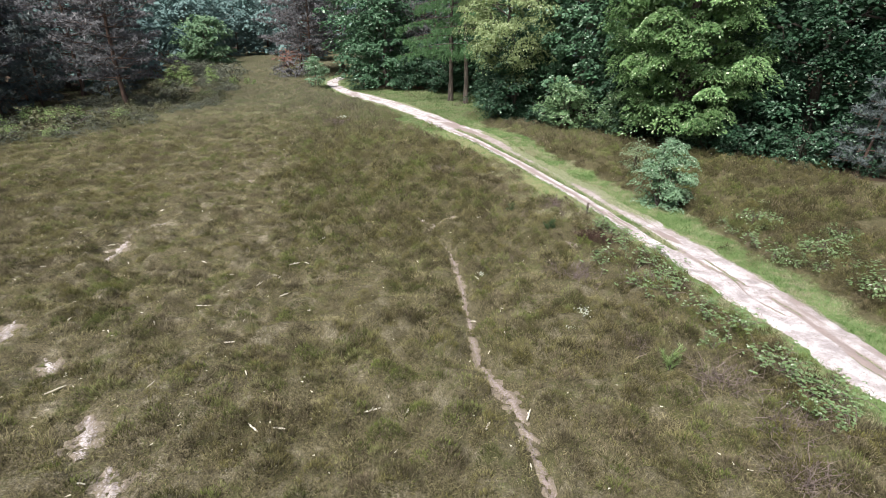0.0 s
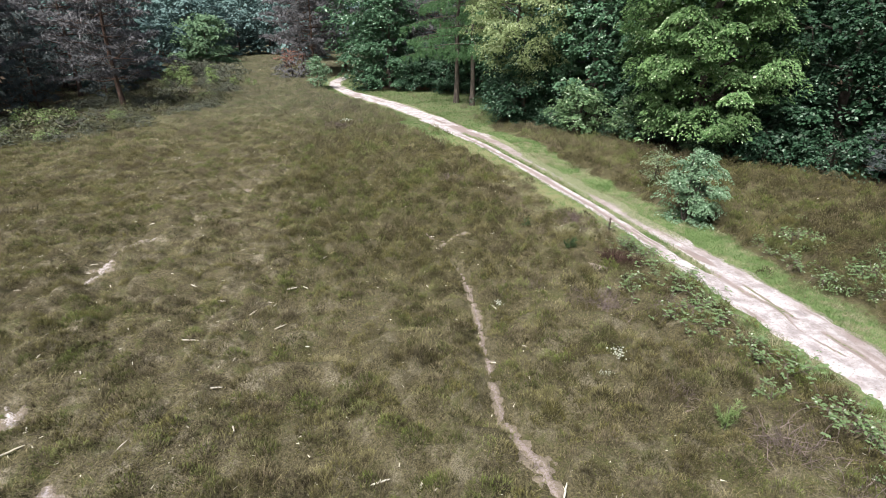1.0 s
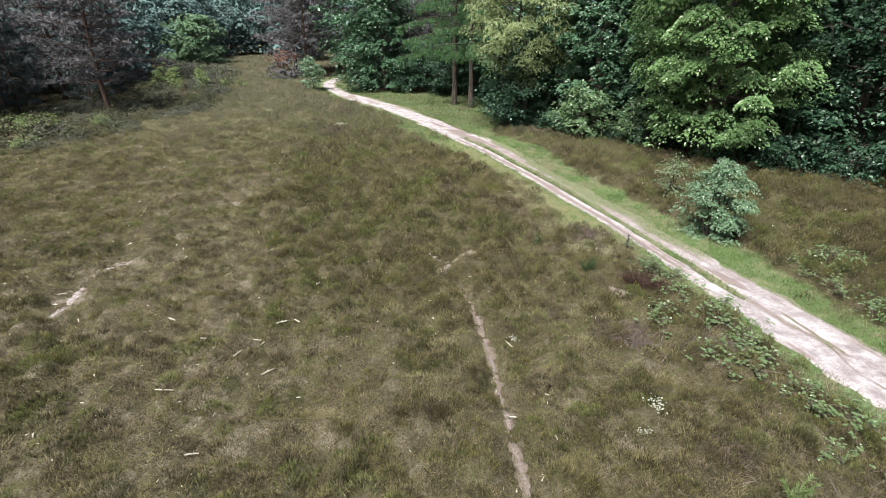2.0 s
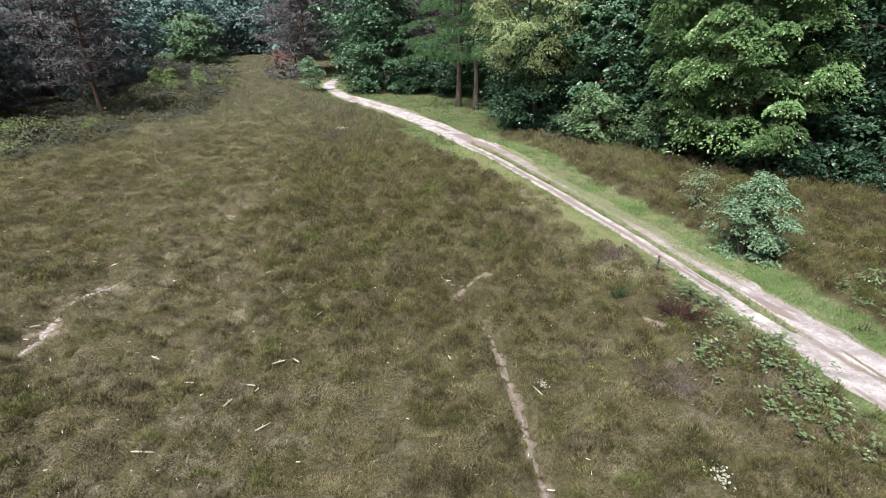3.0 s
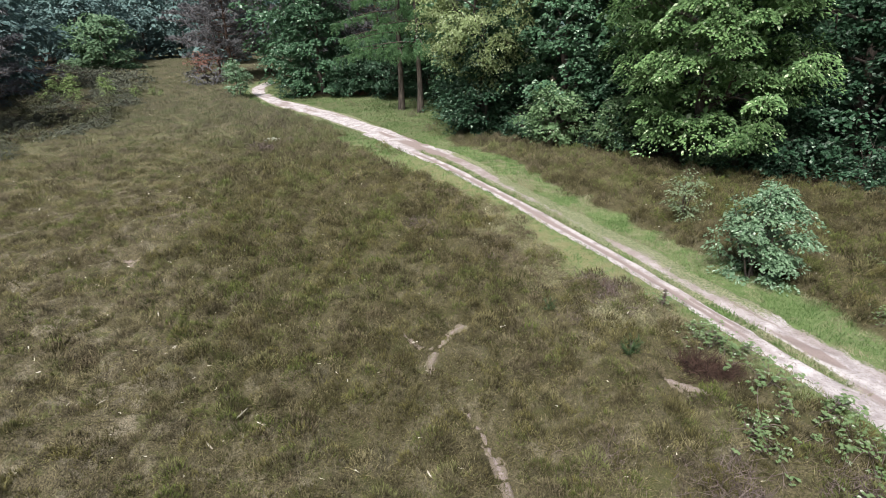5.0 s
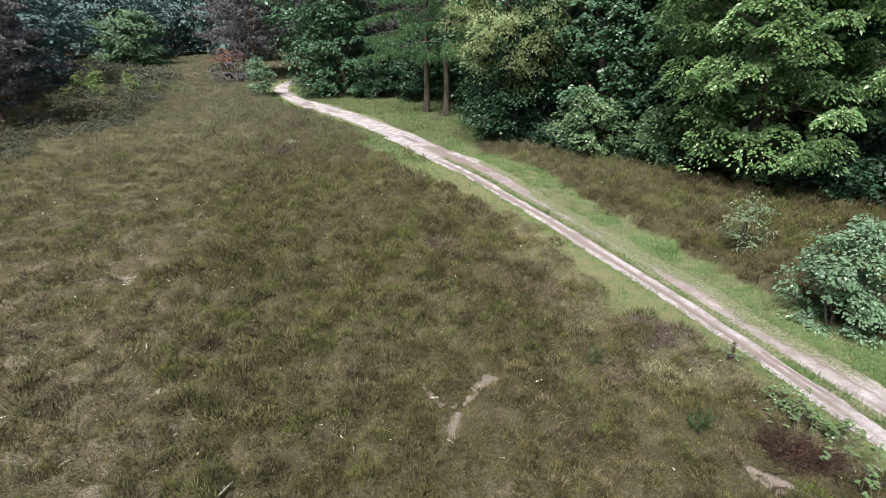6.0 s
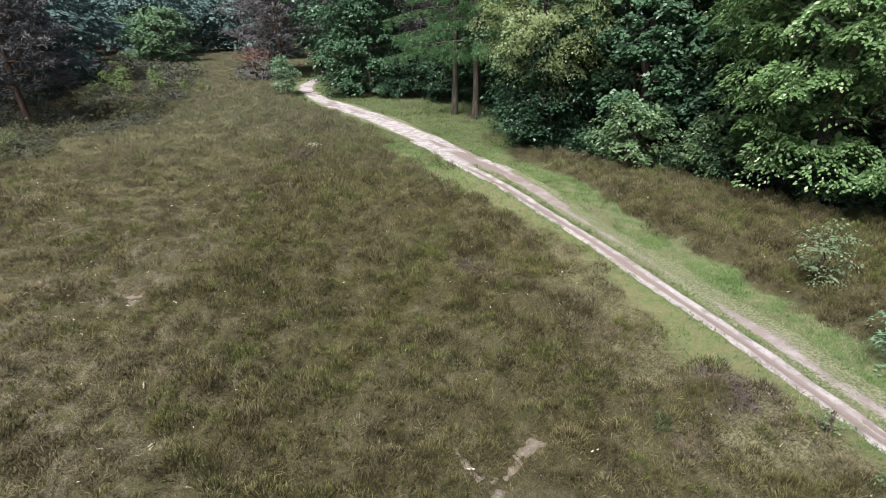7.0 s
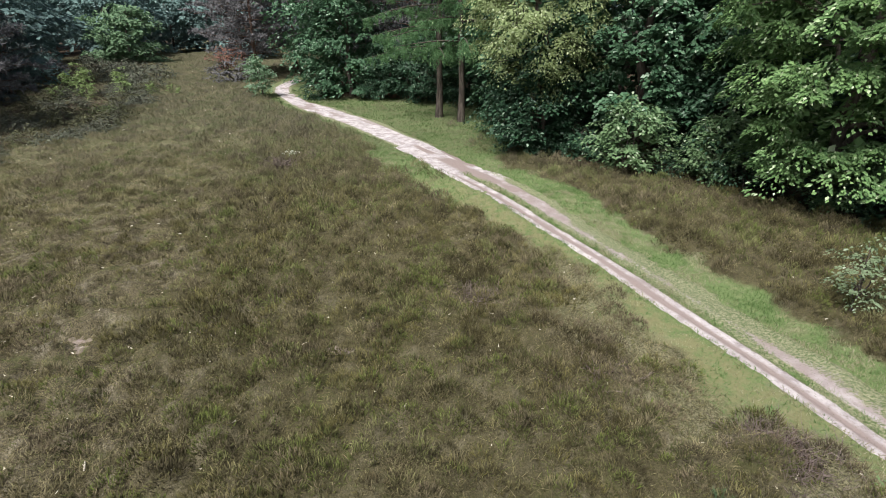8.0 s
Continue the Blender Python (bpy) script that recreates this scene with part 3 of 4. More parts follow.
def heather():
    """Bushy tufts of thin sprigs over the heath, with flat litter between them."""
    rs = np.random.RandomState(5)
    pieces, tones, tips, shades = [], [], [], []

    def add(base, way, tall, wide, tone, shade):
        v, f = spike_arrays(base, way, tall, wide, rs)
        pieces.append((v, f))
        tones.append(np.repeat(tone, 3))
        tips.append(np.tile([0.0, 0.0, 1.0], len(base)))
        shades.append(np.repeat(shade, 3))

    # x and y range, coarseness
    zones = [(-10, 9, 2.2, 8, 0.9), (-13, 10, 8, 12, 1.0), (-18, 13, 12, 17, 1.25), (-23, 14, 17, 22, 1.6), (-26, 9, 22, 30, 2.1),
             (-30, 2, 30, 42, 3.0), (-34, -8, 42, 62, 4.5), (-46, -12, 62, 100, 7.0), (-14, 12, -9, 2.2, 4.0)]
    for x0, x1, y0, y1, size in zones:
        grow = size ** 0.42
        x, y = scatter(rs, x0, x1, y0, y1, 26.0 / grow ** 2)
        k = heath_keep(rs, x, y)
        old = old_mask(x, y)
        l, r = trail_edges(y)
        k &= (x < l - 0.3) | (x > r + 0.3)
        k &= rs.rand(len(x)) < 1.6 - 1.5 * fields(x, y, 0.8, 52) * (1.1 - 0.8 * old) - 0.5 * fringe_mask(x, y)
        x, y, old = x[k], y[k], old[k]
        m = len(x)
        # which kind of plant grows here
        young = 1 - old
        odds = np.stack([0.06 + 0.36 * old, 0.38 + 0 * old, 0.24 + 0.08 * old, 0.30 * young + 0.10, 0.32 * young + 0.04], 0)
        far = np.clip((y - 24) / 14, 0, 1)
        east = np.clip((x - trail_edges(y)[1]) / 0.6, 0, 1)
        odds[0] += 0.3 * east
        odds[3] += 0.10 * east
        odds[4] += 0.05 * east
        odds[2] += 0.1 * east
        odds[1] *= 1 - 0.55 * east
        dry = fringe_mask(x, y)
        odds[3:] += 0.25 * dry
        odds[2] += 0.25 * far
        odds[3:] *= 1 - 0.75 * far
        for j in range(5):
            odds[j] *= (0.2 + 1.6 * fields(x, y, 0.75, 53 + j)) ** 2.2
        odds = np.cumsum(odds / odds.sum(0), 0)
        kind = (rs.rand(m)[None] > odds).sum(0).clip(0, 4)
        wide0 = (0.085 + 0.135 * rs.rand(m) ** 1.3) * grow
        tall0 = np.minimum(wide0 * rs.uniform(1.2, 2.2, m), 0.36) * np.where(kind == 4, 0.65, 1) * (0.7 + 0.35 * old)
        near_edge = np.clip(bare_gap(x, y) / 0.22, 0.5, 1)
        wide0, tall0 = wide0 * near_edge, tall0 * near_edge
        i = np.repeat(np.arange(m), np.maximum((1430 / size ** 1.65 * math.pi * wide0 ** 2).astype(int), 5))
        n = len(i)
        az, u = rs.uniform(0, 2 * math.pi, n), np.sqrt(rs.rand(n))
        out = np.stack([np.cos(az), np.sin(az)], -1) * (u * (0.75 + 0.5 * fields(az * 0.9, i * 1.7, 1.0, 60)))[:, None]
        grassy = kind[i] == 4
        lean = np.where(grassy, 0.8, 0.32)
        way = unit(np.stack([out[:, 0] * 0.75 + rs.normal(0, lean), out[:, 1] * 0.75 + rs.normal(0, lean), np.full(n, 1.0)], -1))
        tall = np.where(grassy, rs.uniform(0.07, 0.17, n), rs.uniform(0.045, 0.105, n)) * size ** 0.5
        top = tall0[i] * (1 - 0.8 * u ** 2) * rs.uniform(0.72, 1.08, n)
        bx, by = x[i] + out[:, 0] * wide0[i], y[i] + out[:, 1] * wide0[i]
        z = land(x, y)[i] + 0.4 * canopy(x, y)[i] + np.maximum(top - tall * 0.8, 0.0)
        wide = np.where(grassy, 0.0058, 0.0100) * size * rs.uniform(0.6, 1.5, n)
        add(np.stack([bx, by, z], -1), way, tall, wide, kind[i] * 0.2 + 0.1 + rs.uniform(-0.05, 0.05, n), rs.rand(m)[i])
        # flat litter and short moss between the tufts
        x, y = scatter(rs, x0, x1, y0, y1, 1500 / size ** 1.8)
        k = heath_keep(rs, x, y)
        x, y = x[k], y[k]
        n = len(x)
        way = np.stack([rs.normal(0, 1, n), rs.normal(0, 1, n), rs.uniform(0.0, 1.6, n)], -1)
        tone = np.where(rs.rand(n) < 0.36 - 0.2 * old_mask(x, y), 0.9, rs.choice([0.7, 0.5, 0.3], n))
        add(np.stack([x, y, land(x, y) + 0.5 * canopy(x, y) + 0.012], -1), way, rs.uniform(0.04, 0.12, n) * size ** 0.5, 0.007 * size, tone, rs.rand(n))
        # bleached bits of stem and dry leaves
        x, y = scatter(rs, x0, x1, y0, y1, 4.5 / size ** 2)
        k = heath_keep(rs, x, y) & (rs.rand(len(x)) < 1 - 0.7 * old_mask(x, y))
        x, y = x[k], y[k]
        n = len(x)
        way = np.stack([rs.normal(0, 1, n), rs.normal(0, 1, n), rs.uniform(0.0, 0.5, n)], -1)
        add(np.stack([x, y, land(x, y) + 0.4 * canopy(x, y) + rs.uniform(0.05, 0.12, n)], -1), way, rs.uniform(0.03, 0.075, n) * size ** 0.5, 0.016 * size * rs.uniform(0.5, 1.5, n), np.ones(n), rs.rand(n))
    v, f = joined(pieces)
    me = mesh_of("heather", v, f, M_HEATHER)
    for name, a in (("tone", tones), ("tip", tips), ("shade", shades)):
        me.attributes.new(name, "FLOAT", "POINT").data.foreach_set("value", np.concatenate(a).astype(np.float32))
    return tagged(new("heather", me), "low brown and olive heather covering the open heath", "heather", kind="stuff")


def grass():
    rs = np.random.RandomState(6)
    vs, fs = [], []
    for x0, x1, y0, y1, dens, size in [(3, 9, 4, 13, 2600, 1), (-1, 7.5, 13, 24, 2100, 1.1), (-5, 5, 24, 33, 700, 1.6), (-14, 5, 33, 48, 220, 2.6)]:
        x, y = scatter(rs, x0, x1, y0, y1, dens)
        l, r = trail_edges(y)
        u = (x - l) / (r - l)
        on_path = (u > -0.03) & (u < 1.03)
        median = on_path & (y > 10.2) & (y < 26) & (u > 0.29) & (u < 0.52) & (fields(x, y, 0.6, 14) > np.clip(0.3 - (y - 10.5) / 8, 0.05, 0.3))
        loose = on_path & (y > 12.5) & (y < 22.5) & (u > 0.46) & (rs.rand(len(x)) < np.where(u > 0.8, 0.8, 0.35) * np.clip((y - 12) / 5, 0, 1))
        keep = (turf_mask(x, y) > 0.35) & (~on_path | median | loose) & (rs.rand(len(x)) < (0.35 + 0.65 * fields(x, y, 0.35, 41)) * (1 - 0.72 * dry_mask(x, y)))
        x, y = x[keep], y[keep]
        n = len(x)
        tall = rs.uniform(0.025, 0.085, n) * np.where(median[keep], 1.5, 1.0) * (0.6 + 0.8 * fields(x, y, 0.6, 42)) * size ** 0.5
        way = np.stack([rs.normal(0, 0.5, n), rs.normal(0, 0.5, n), np.ones(n)], -1)
        v, f = spike_arrays(np.stack([x, y, land(x, y) - 0.005], -1), way, tall, 0.011 * size * rs.uniform(0.7, 1.4, n), rs)
        vs.append(v)
        fs.append(f)
    v, f = joined(list(zip(vs, fs)))
    return tagged(new("grass", mesh_of("grass", v, f, M_GRASS)), "short green grass along the sandy trail", "grass", kind="stuff")


heather()
grass()


# ---- trees and shrubs ----
def thing(name, label, category, group=""):
    return tagged(new(name), label, category, group)


def wavy(rs, a, b, n, bend):
    """A bent line from a to b."""
    a, b = np.asarray(a, float), np.asarray(b, float)
    t = np.linspace(0, 1, n)[:, None]
    off = rs.normal(0, bend, (n, 3)) * np.linalg.norm(b - a)
    off[0] = off[-1] = 0
    return a + (b - a) * t + off


def crown_profile(rel, low, skirt=0.0):
    """Crown radius from its foot (0) to its top (1), widest at low; skirt: the least radius below that."""
    return np.maximum(np.where(rel < low, skirt, 0.0), np.sqrt(np.clip(1 - ((rel - low) / np.where(rel < low, low, 1 - low)) ** 2, 0, 1)))


def broadleaf(name, label, category, seed, tall, wide, bare, leaves, clumps, size, spread, material, trunk=0.14, low=0.35, lean=(0, 0), limbs=9, bark=None, droop=0.25, lobes=0.3, stems=1, group="", skirt=0.0, blade=0.6, inner=0, face=0.5):
    """A leafy tree or shrub at the origin. bare: height of the lowest leaves; size: leaf length; spread: clump radius."""
    rs = np.random.RandomState(seed)
    tree = thing(name, label, category, group)
    bark = bark or M_BARK
    axis = lambda z: np.stack([lean[0] * z / tall, lean[1] * z / tall], -1)
    ends = []
    for s in range(stems):
        foot = np.array([0.0, 0.0, -0.15]) if stems == 1 else np.array([rs.normal(0, 0.08), rs.normal(0, 0.08), -0.1])
        tip = np.array([lean[0] * 0.85, lean[1] * 0.85, tall * 0.86]) + (0 if stems == 1 else rs.normal(0, wide * 0.35, 3) * [1, 1, 0.5])
        line = wavy(rs, foot, tip, 9, 0.012)
        v, f = tube(line, np.linspace(trunk, trunk * 0.15, 9) * np.r_[1.25, np.ones(8)], 9)
        part("trunk" if stems == 1 else "stem", mesh_of("trunk", v, f, bark, True), tree)
        for k in range(limbs // stems):
            t = rs.uniform(0.15 if bare < 0.3 * tall else 0.35, 0.9)
            start = line[0] + (line[-1] - line[0]) * t
            z = start[2] + rs.uniform(0.02, 0.16) * tall
            z = np.clip(z, bare, tall * 0.95)
            rel = (z - bare) / (tall - bare)
            az = rs.uniform(0, 2 * math.pi)
            rad = wide * max(0.35, crown_profile(np.array(rel), low)) * rs.uniform(0.6, 0.95)
            end = np.r_[axis(np.array(z)), z] + [math.cos(az) * rad, math.sin(az) * rad, 0]
            limb = wavy(rs, start, end, 6, 0.05)
            pieces = [tube(limb, np.linspace(trunk * 0.38, trunk * 0.07, 6), 6)]
            for q in range(3):
                s0 = limb[2 + q]
                e0 = s0 + (end - start) * rs.uniform(0.2, 0.4) + rs.normal(0, 0.22 * wide, 3) * [1, 1, 0.6]
                pieces.append(tube(wavy(rs, s0, e0, 4, 0.06), np.linspace(trunk * 0.16, trunk * 0.04, 4), 5))
                ends.append(e0)
            ends.append(end)
            v, f = joined(pieces)
            part("limb", mesh_of("limb", v, f, bark, True), tree)
    rel = rs.beta(1.25, 1.35, clumps)
    az = rs.uniform(0, 2 * math.pi, clumps)
    bulge = 1 - lobes + 2 * lobes * fields(az * 1.9 + seed, rel * tall * 0.9, 1.0, seed)
    rad = wide * crown_profile(rel, low, skirt) * bulge * rs.uniform(0.25, 1.0, clumps) ** 0.4
    z = bare + rel * (tall - bare)
    c = np.stack([np.cos(az) * rad, np.sin(az) * rad, z], -1)
    c[:, :2] += axis(z)
    if ends:
        ends = np.array(ends)
        c = np.concatenate([c, ends[ends[:, 2] > bare]])
    weight = rs.uniform(0.4, 1.6, len(c))
    which = rs.choice(len(c), leaves, p=weight / weight.sum())
    cs = rs.uniform(0.55, 1.4, len(c))[which] * spread
    # each clump is a drooping umbrella of leaves, lit from above and dark beneath
    az, rr = rs.uniform(0, 2 * math.pi, leaves), np.sqrt(rs.rand(leaves))
    rr = rr * (0.75 + 0.5 * fields(az * 1.3, which * 0.77, 1.0, seed + 1))
    ray = np.stack([np.cos(az), np.sin(az), 0 * az], -1)
    off = ray * (rr * cs)[:, None]
    off[:, 2] += cs * (0.35 - 0.75 * rr ** 2 - np.abs(rs.normal(0, 0.16, leaves)))
    base = c[which] + off
    base[:, 2] = np.maximum(base[:, 2], 0.03)
    outward = unit(np.stack([base[:, 0] - lean[0] * base[:, 2] / tall, base[:, 1] - lean[1] * base[:, 2] / tall, 0 * base[:, 2]], -1))
    way = ray * (0.4 + 0.7 * rr[:, None]) + outward * 0.4 + rs.normal(0, 0.35, (leaves, 3)) - np.array([0, 0, droop]) * (0.5 + rr[:, None])
    normal = ray * 0.5 * rr[:, None] + outward * face + [0, 0, 0.9] + rs.normal(0, 0.3, (leaves, 3))
    length = size * rs.uniform(0.65, 1.25, leaves)
    v, f = leaf_arrays(base, way, normal, length, length * blade)
    if inner:
        # larger masses of shaded foliage inside the crown
        k = rs.choice(clumps, inner)
        p = c[k] * [0.72, 0.72, 1] + rs.normal(0, 0.25 * spread, (inner, 3))
        p[:, 2] = np.clip(p[:, 2] - 0.25 * spread, 0.05, tall * 0.9)
        v, f = joined([(v, f), leaf_arrays(p, rs.normal(0, 1, (inner, 3)) * [1, 1, 0.5], rs.normal(0, 0.6, (inner, 3)) + [0, 0, 0.5], size * 2.0, size * 1.5)])
    part("crown", mesh_of("crown", v, f, material), tree)
    return tree


def pine(name, label, seed, tall, wide, bare, tiers, tufts, needles, material, trunk=0.17, length=0.23, group="", thick=0.085):
    """A Scots pine: whorls of level branches with needle tufts."""
    rs = np.random.RandomState(seed)
    tree = thing(name, label, "tree", group)
    line = wavy(rs, (0, 0, -0.15), (rs.normal(0, 0.3), rs.normal(0, 0.3), tall), 10, 0.006)
    v, f = tube(line, np.linspace(trunk, 0.02, 10) * np.r_[1.25, np.ones(9)], 9)
    part("trunk", mesh_of("trunk", v, f, M_PINEBARK, True), tree)
    centres, ways = [], []
    for k in range(tiers):
        t = k / (tiers - 1)
        z = bare + (tall * 0.97 - bare) * t
        count = 5 if t < 0.85 else 4
        for b in range(count):
            az = 2 * math.pi * (b + rs.uniform(-0.3, 0.3)) / count + k
            reach = wide * (1 - 0.75 * t ** 1.3) * rs.uniform(0.6, 1.1) * (0.75 + 0.25 * min(1, k / 2))
            start = np.array([line[-1][0] * z / tall, line[-1][1] * z / tall, z])
            end = start + [math.cos(az) * reach, math.sin(az) * reach, reach * rs.uniform(-0.08, 0.3)]
            limb = wavy(rs, start, end, 6, 0.03)
            pieces = [tube(limb, np.linspace(trunk * 0.26 * (1 - 0.6 * t), 0.008, 6), 5)]
            for q in range(tufts):
                u = 0.25 + 0.75 * (q + 0.5) / tufts
                s0 = start + (end - start) * u
                side = np.array([-math.sin(az), math.cos(az), 0]) * rs.normal(0, 0.30 * reach * (1.15 - u)) + [0, 0, rs.uniform(-0.05, 0.22)]
                if q % 3 == 0:
                    pieces.append(tube(np.array([s0, s0 + side * 0.5, s0 + side]), [0.014, 0.01, 0.006], 4))
                centres.append(s0 + side)
                ways.append(unit(end - start + side * 0.8 + [0, 0, 0.35 * reach]))
            v, f = joined(pieces)
            part("limb", mesh_of("limb", v, f, M_PINEBARK, True), tree)
    c = np.repeat(np.array(centres), needles, 0)
    w = np.repeat(np.array(ways), needles, 0)
    n = len(c)
    way = w * 0.5 + rs.normal(0, 0.7, (n, 3))
    v, f = spike_arrays(c + rs.normal(0, 0.05, (n, 3)), way, length * rs.uniform(0.6, 1.3, n), thick * rs.uniform(0.7, 1.4, n), rs)
    part("crown", mesh_of("crown", v, f, material), tree)
    return tree


def larch(name, label, seed, tall, wide, bare, trunk):
    """A tall conifer with long level boughs from which soft sprays hang."""
    rs = np.random.RandomState(seed)
    tree = thing(name, label, "tree", "larches beside the trail")
    line = wavy(rs, (0, 0, -0.15), (0.25, 0.1, tall), 10, 0.004)
    v, f = tube(line, np.linspace(trunk, 0.03, 10) * np.r_[1.3, np.ones(9)], 10)
    part("trunk", mesh_of("trunk", v, f, M_BARK, True), tree)
    bases, ways = [], []
    levels = int((tall - bare) / 0.95)
    for k in range(levels * 4):
        t = (k // 4 + rs.uniform(-0.18, 0.18)) / levels
        z = max(bare, bare + (tall * 0.97 - bare) * t)
        az = (k % 4) * math.pi / 2 + (k // 4) * 0.85 + rs.uniform(-0.3, 0.3)
        reach = wide * (1 - 0.8 * t) * rs.uniform(0.65, 1.1)
        start = np.array([0.25 * z / tall, 0.1 * z / tall, z])
        out = np.array([math.cos(az), math.sin(az), 0])
        across = np.array([-out[1], out[0], 0])
        fall = rs.uniform(0.22, 0.36)

        def along(u):
            u = np.asarray(u)[..., None]
            return start + out * reach * u + np.array([0, 0, 1.0]) * reach * (0.12 * u - fall * u * u + 0.08 * u ** 4)
        v, f = tube(along(np.linspace(0, 1, 8)), np.linspace(0.045 * (1 - 0.6 * t), 0.008, 8), 5)
        part("limb", mesh_of("limb", v, f, M_BARK, True), tree)
        for u in rs.uniform(0.14, 1.0, int(11 * reach)):
            shift = rs.normal(0, 0.10 + 0.13 * reach * (1.05 - u))
            p = along(u) + across * shift - [0, 0, 0.25 * abs(shift)]
            m = 34
            h = rs.uniform(0, 1, m)
            hang = rs.uniform(0.18, 0.62)
            bases.append(p + np.stack([rs.normal(0, 0.045, m), rs.normal(0, 0.045, m), 0.05 - hang * h], -1))
            ways.append(rs.normal(0, 0.5, (m, 3)) + out * 0.25 + [0, 0, -0.6])
    base, way = np.concatenate(bases), np.concatenate(ways)
    v, f = spike_arrays(base, way, rs.uniform(0.08, 0.18, len(base)), 0.034, rs)
    part("crown", mesh_of("crown", v, f, M_LARCH), tree)
    return tree


def stand(ob, x, y, turn=0.0, scale=1.0, sink=0.0):
    ob.matrix_world = Matrix.Translation((x, y, float(land(x, y)) - sink)) @ pose(0, 0, 0, 0, 0, turn) @ Matrix.Scale(scale, 4)
    return ob


def again(ob, x, y, turn=0.0, scale=1.0, label=""):
    m = Matrix.Translation((x, y, float(land(x, y)))) @ pose(0, 0, 0, 0, 0, turn)
    made = copy_thing(ob, m)
    made.scale = (scale, scale, scale)
    return tagged(made, label)


EDGE = "trees at the wood's edge"
# wood's edge right of the trail
stand(broadleaf("chestnut_tree", "large light green sweet chestnut with leaves hanging over the heath", "tree", 101, 10.8, 3.0, 0.7, 84000, 330, 0.118, 0.5, M_CHESTNUT, 0.2, 0.42, (-0.5, -0.4), 12, group=EDGE, skirt=0.75, droop=0.4, lobes=0.22, inner=4000, blade=0.55, face=1.5), 9.9, 21.5)
oak = stand(broadleaf("oak_tree", "dense dark green oak with foliage down to the ground", "tree", 102, 11.5, 3.7, 0.15, 32000, 290, 0.16, 0.56, M_OAK, 0.22, 0.35, limbs=12, group=EDGE, skirt=0.8, blade=0.75, inner=3500, face=0.75), 7.7, 28.5)
shade = stand(broadleaf("beech_tree", "dark small-leaved beech with foliage down to the heath", "tree", 109, 11.5, 3.7, 0.1, 34000, 330, 0.13, 0.62, M_HOLLY, 0.2, 0.35, limbs=12, group=EDGE, skirt=0.9, blade=0.75, inner=8000), 14.7, 20.6)
stand(broadleaf("birch_tree", "yellowish green birch leaning out towards the trail", "tree", 103, 9.5, 2.4, 2.0, 29000, 190, 0.095, 0.5, M_BIRCH, 0.11, 0.45, (-0.9, -0.5), 12, droop=0.6, lobes=0.4, group=EDGE, inner=1500, face=1.0), 4.0, 28.3)
holly = stand(broadleaf("holly_tree", "dark glossy holly, dense from the ground up", "tree", 104, 4.6, 2.0, 0.05, 12000, 150, 0.14, 0.42, M_HOLLY, 0.1, 0.3, limbs=8, group=EDGE, skirt=0.8, blade=0.75, inner=1200), 3.8, 28.8)
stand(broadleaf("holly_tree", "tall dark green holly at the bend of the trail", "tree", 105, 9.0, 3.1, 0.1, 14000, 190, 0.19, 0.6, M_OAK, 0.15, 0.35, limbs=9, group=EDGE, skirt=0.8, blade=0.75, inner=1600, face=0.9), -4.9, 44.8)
again(holly, 9.6, 26.2, 80, 1.2)
again(holly, 12.6, 20.6, 200, 0.8)
for x, y, turn, s in ((0.2, 41.6, 30, 0.95), (2.6, 40.4, 120, 0.9), (-2.2, 43.2, 210, 0.85), (4.2, 37.2, 300, 0.8)):
    again(holly, x, y, turn, s)
stand(larch("larch_tree", "tall larch with drooping green sprays and bare lower trunk", 106, 15.0, 4.3, 3.3, 0.17), 0.45, 36.1)
stand(larch("larch_tree", "tall larch with drooping green sprays and bare lower trunk", 107, 14.0, 3.6, 3.7, 0.16), 1.45, 34.7)
# shaded trees inside the wood
inner = stand(broadleaf("oak_tree", "shaded oak deeper inside the wood", "tree", 108, 12.5, 4.4, 0.3, 7000, 170, 0.32, 0.9, M_OAK, 0.2, 0.4, limbs=9, skirt=0.7, blade=0.8, group="trees inside the wood"), 13.0, 28.0)
for x, y, turn, s in ((18.5, 25.0, 40, 1.0), (9.5, 35.0, 90, 1.0), (5.5, 40.5, 130, 1.05), (23.5, 19.0, 220, 1.0), (19.5, 14.0, 100, 0.95), (15.5, 34.5, 260, 1.1), (22.0, 29.5, 300, 1.1), (5.0, 34.8, 20, 0.75), (-7.0, 51.5, 70, 0.95)):
    again(inner, x, y, turn, s)

# shrubs
SHRUBS = "shrubs below the trees"
shrub = stand(broadleaf("shrub", "light green leafy shrub at the wood's edge", "shrub", 120, 2.4, 1.25, 0.05, 3000, 60, 0.13, 0.32, M_SHRUB, 0.03, 0.4, limbs=8, stems=4, group=SHRUBS, inner=200, face=0.9), 6.0, 25.3)
again(shrub, 8.3, 24.0, 100, 0.9)
again(shrub, 10.0, 21.0, 160, 0.7)
# the dark holly leaves stand in for shade under the overhanging crowns
dim = stand(broadleaf("shrub", "low shrub below the trees, its shade put into dark green leaves", "shrub", 121, 1.6, 1.2, 0.02, 1300, 45, 0.14, 0.28, M_HOLLY, 0.03, 0.4, limbs=8, stems=4, group=SHRUBS), 11.6, 19.6)
for x, y, turn, s in ((13.0, 18.2, 50, 1.0), (14.6, 17.0, 120, 1.1), (16.6, 15.2, 200, 1.2), (10.6, 20.4, 260, 0.9), (5.2, 27.3, 10, 0.8), (2.9, 31.5, 100, 0.9), (-3.4, 42.9, 30, 0.8), (-6.9, 43.8, 150, 0.9)):
    again(dim, x, y, turn, s)
rs = np.random.RandomState(8)
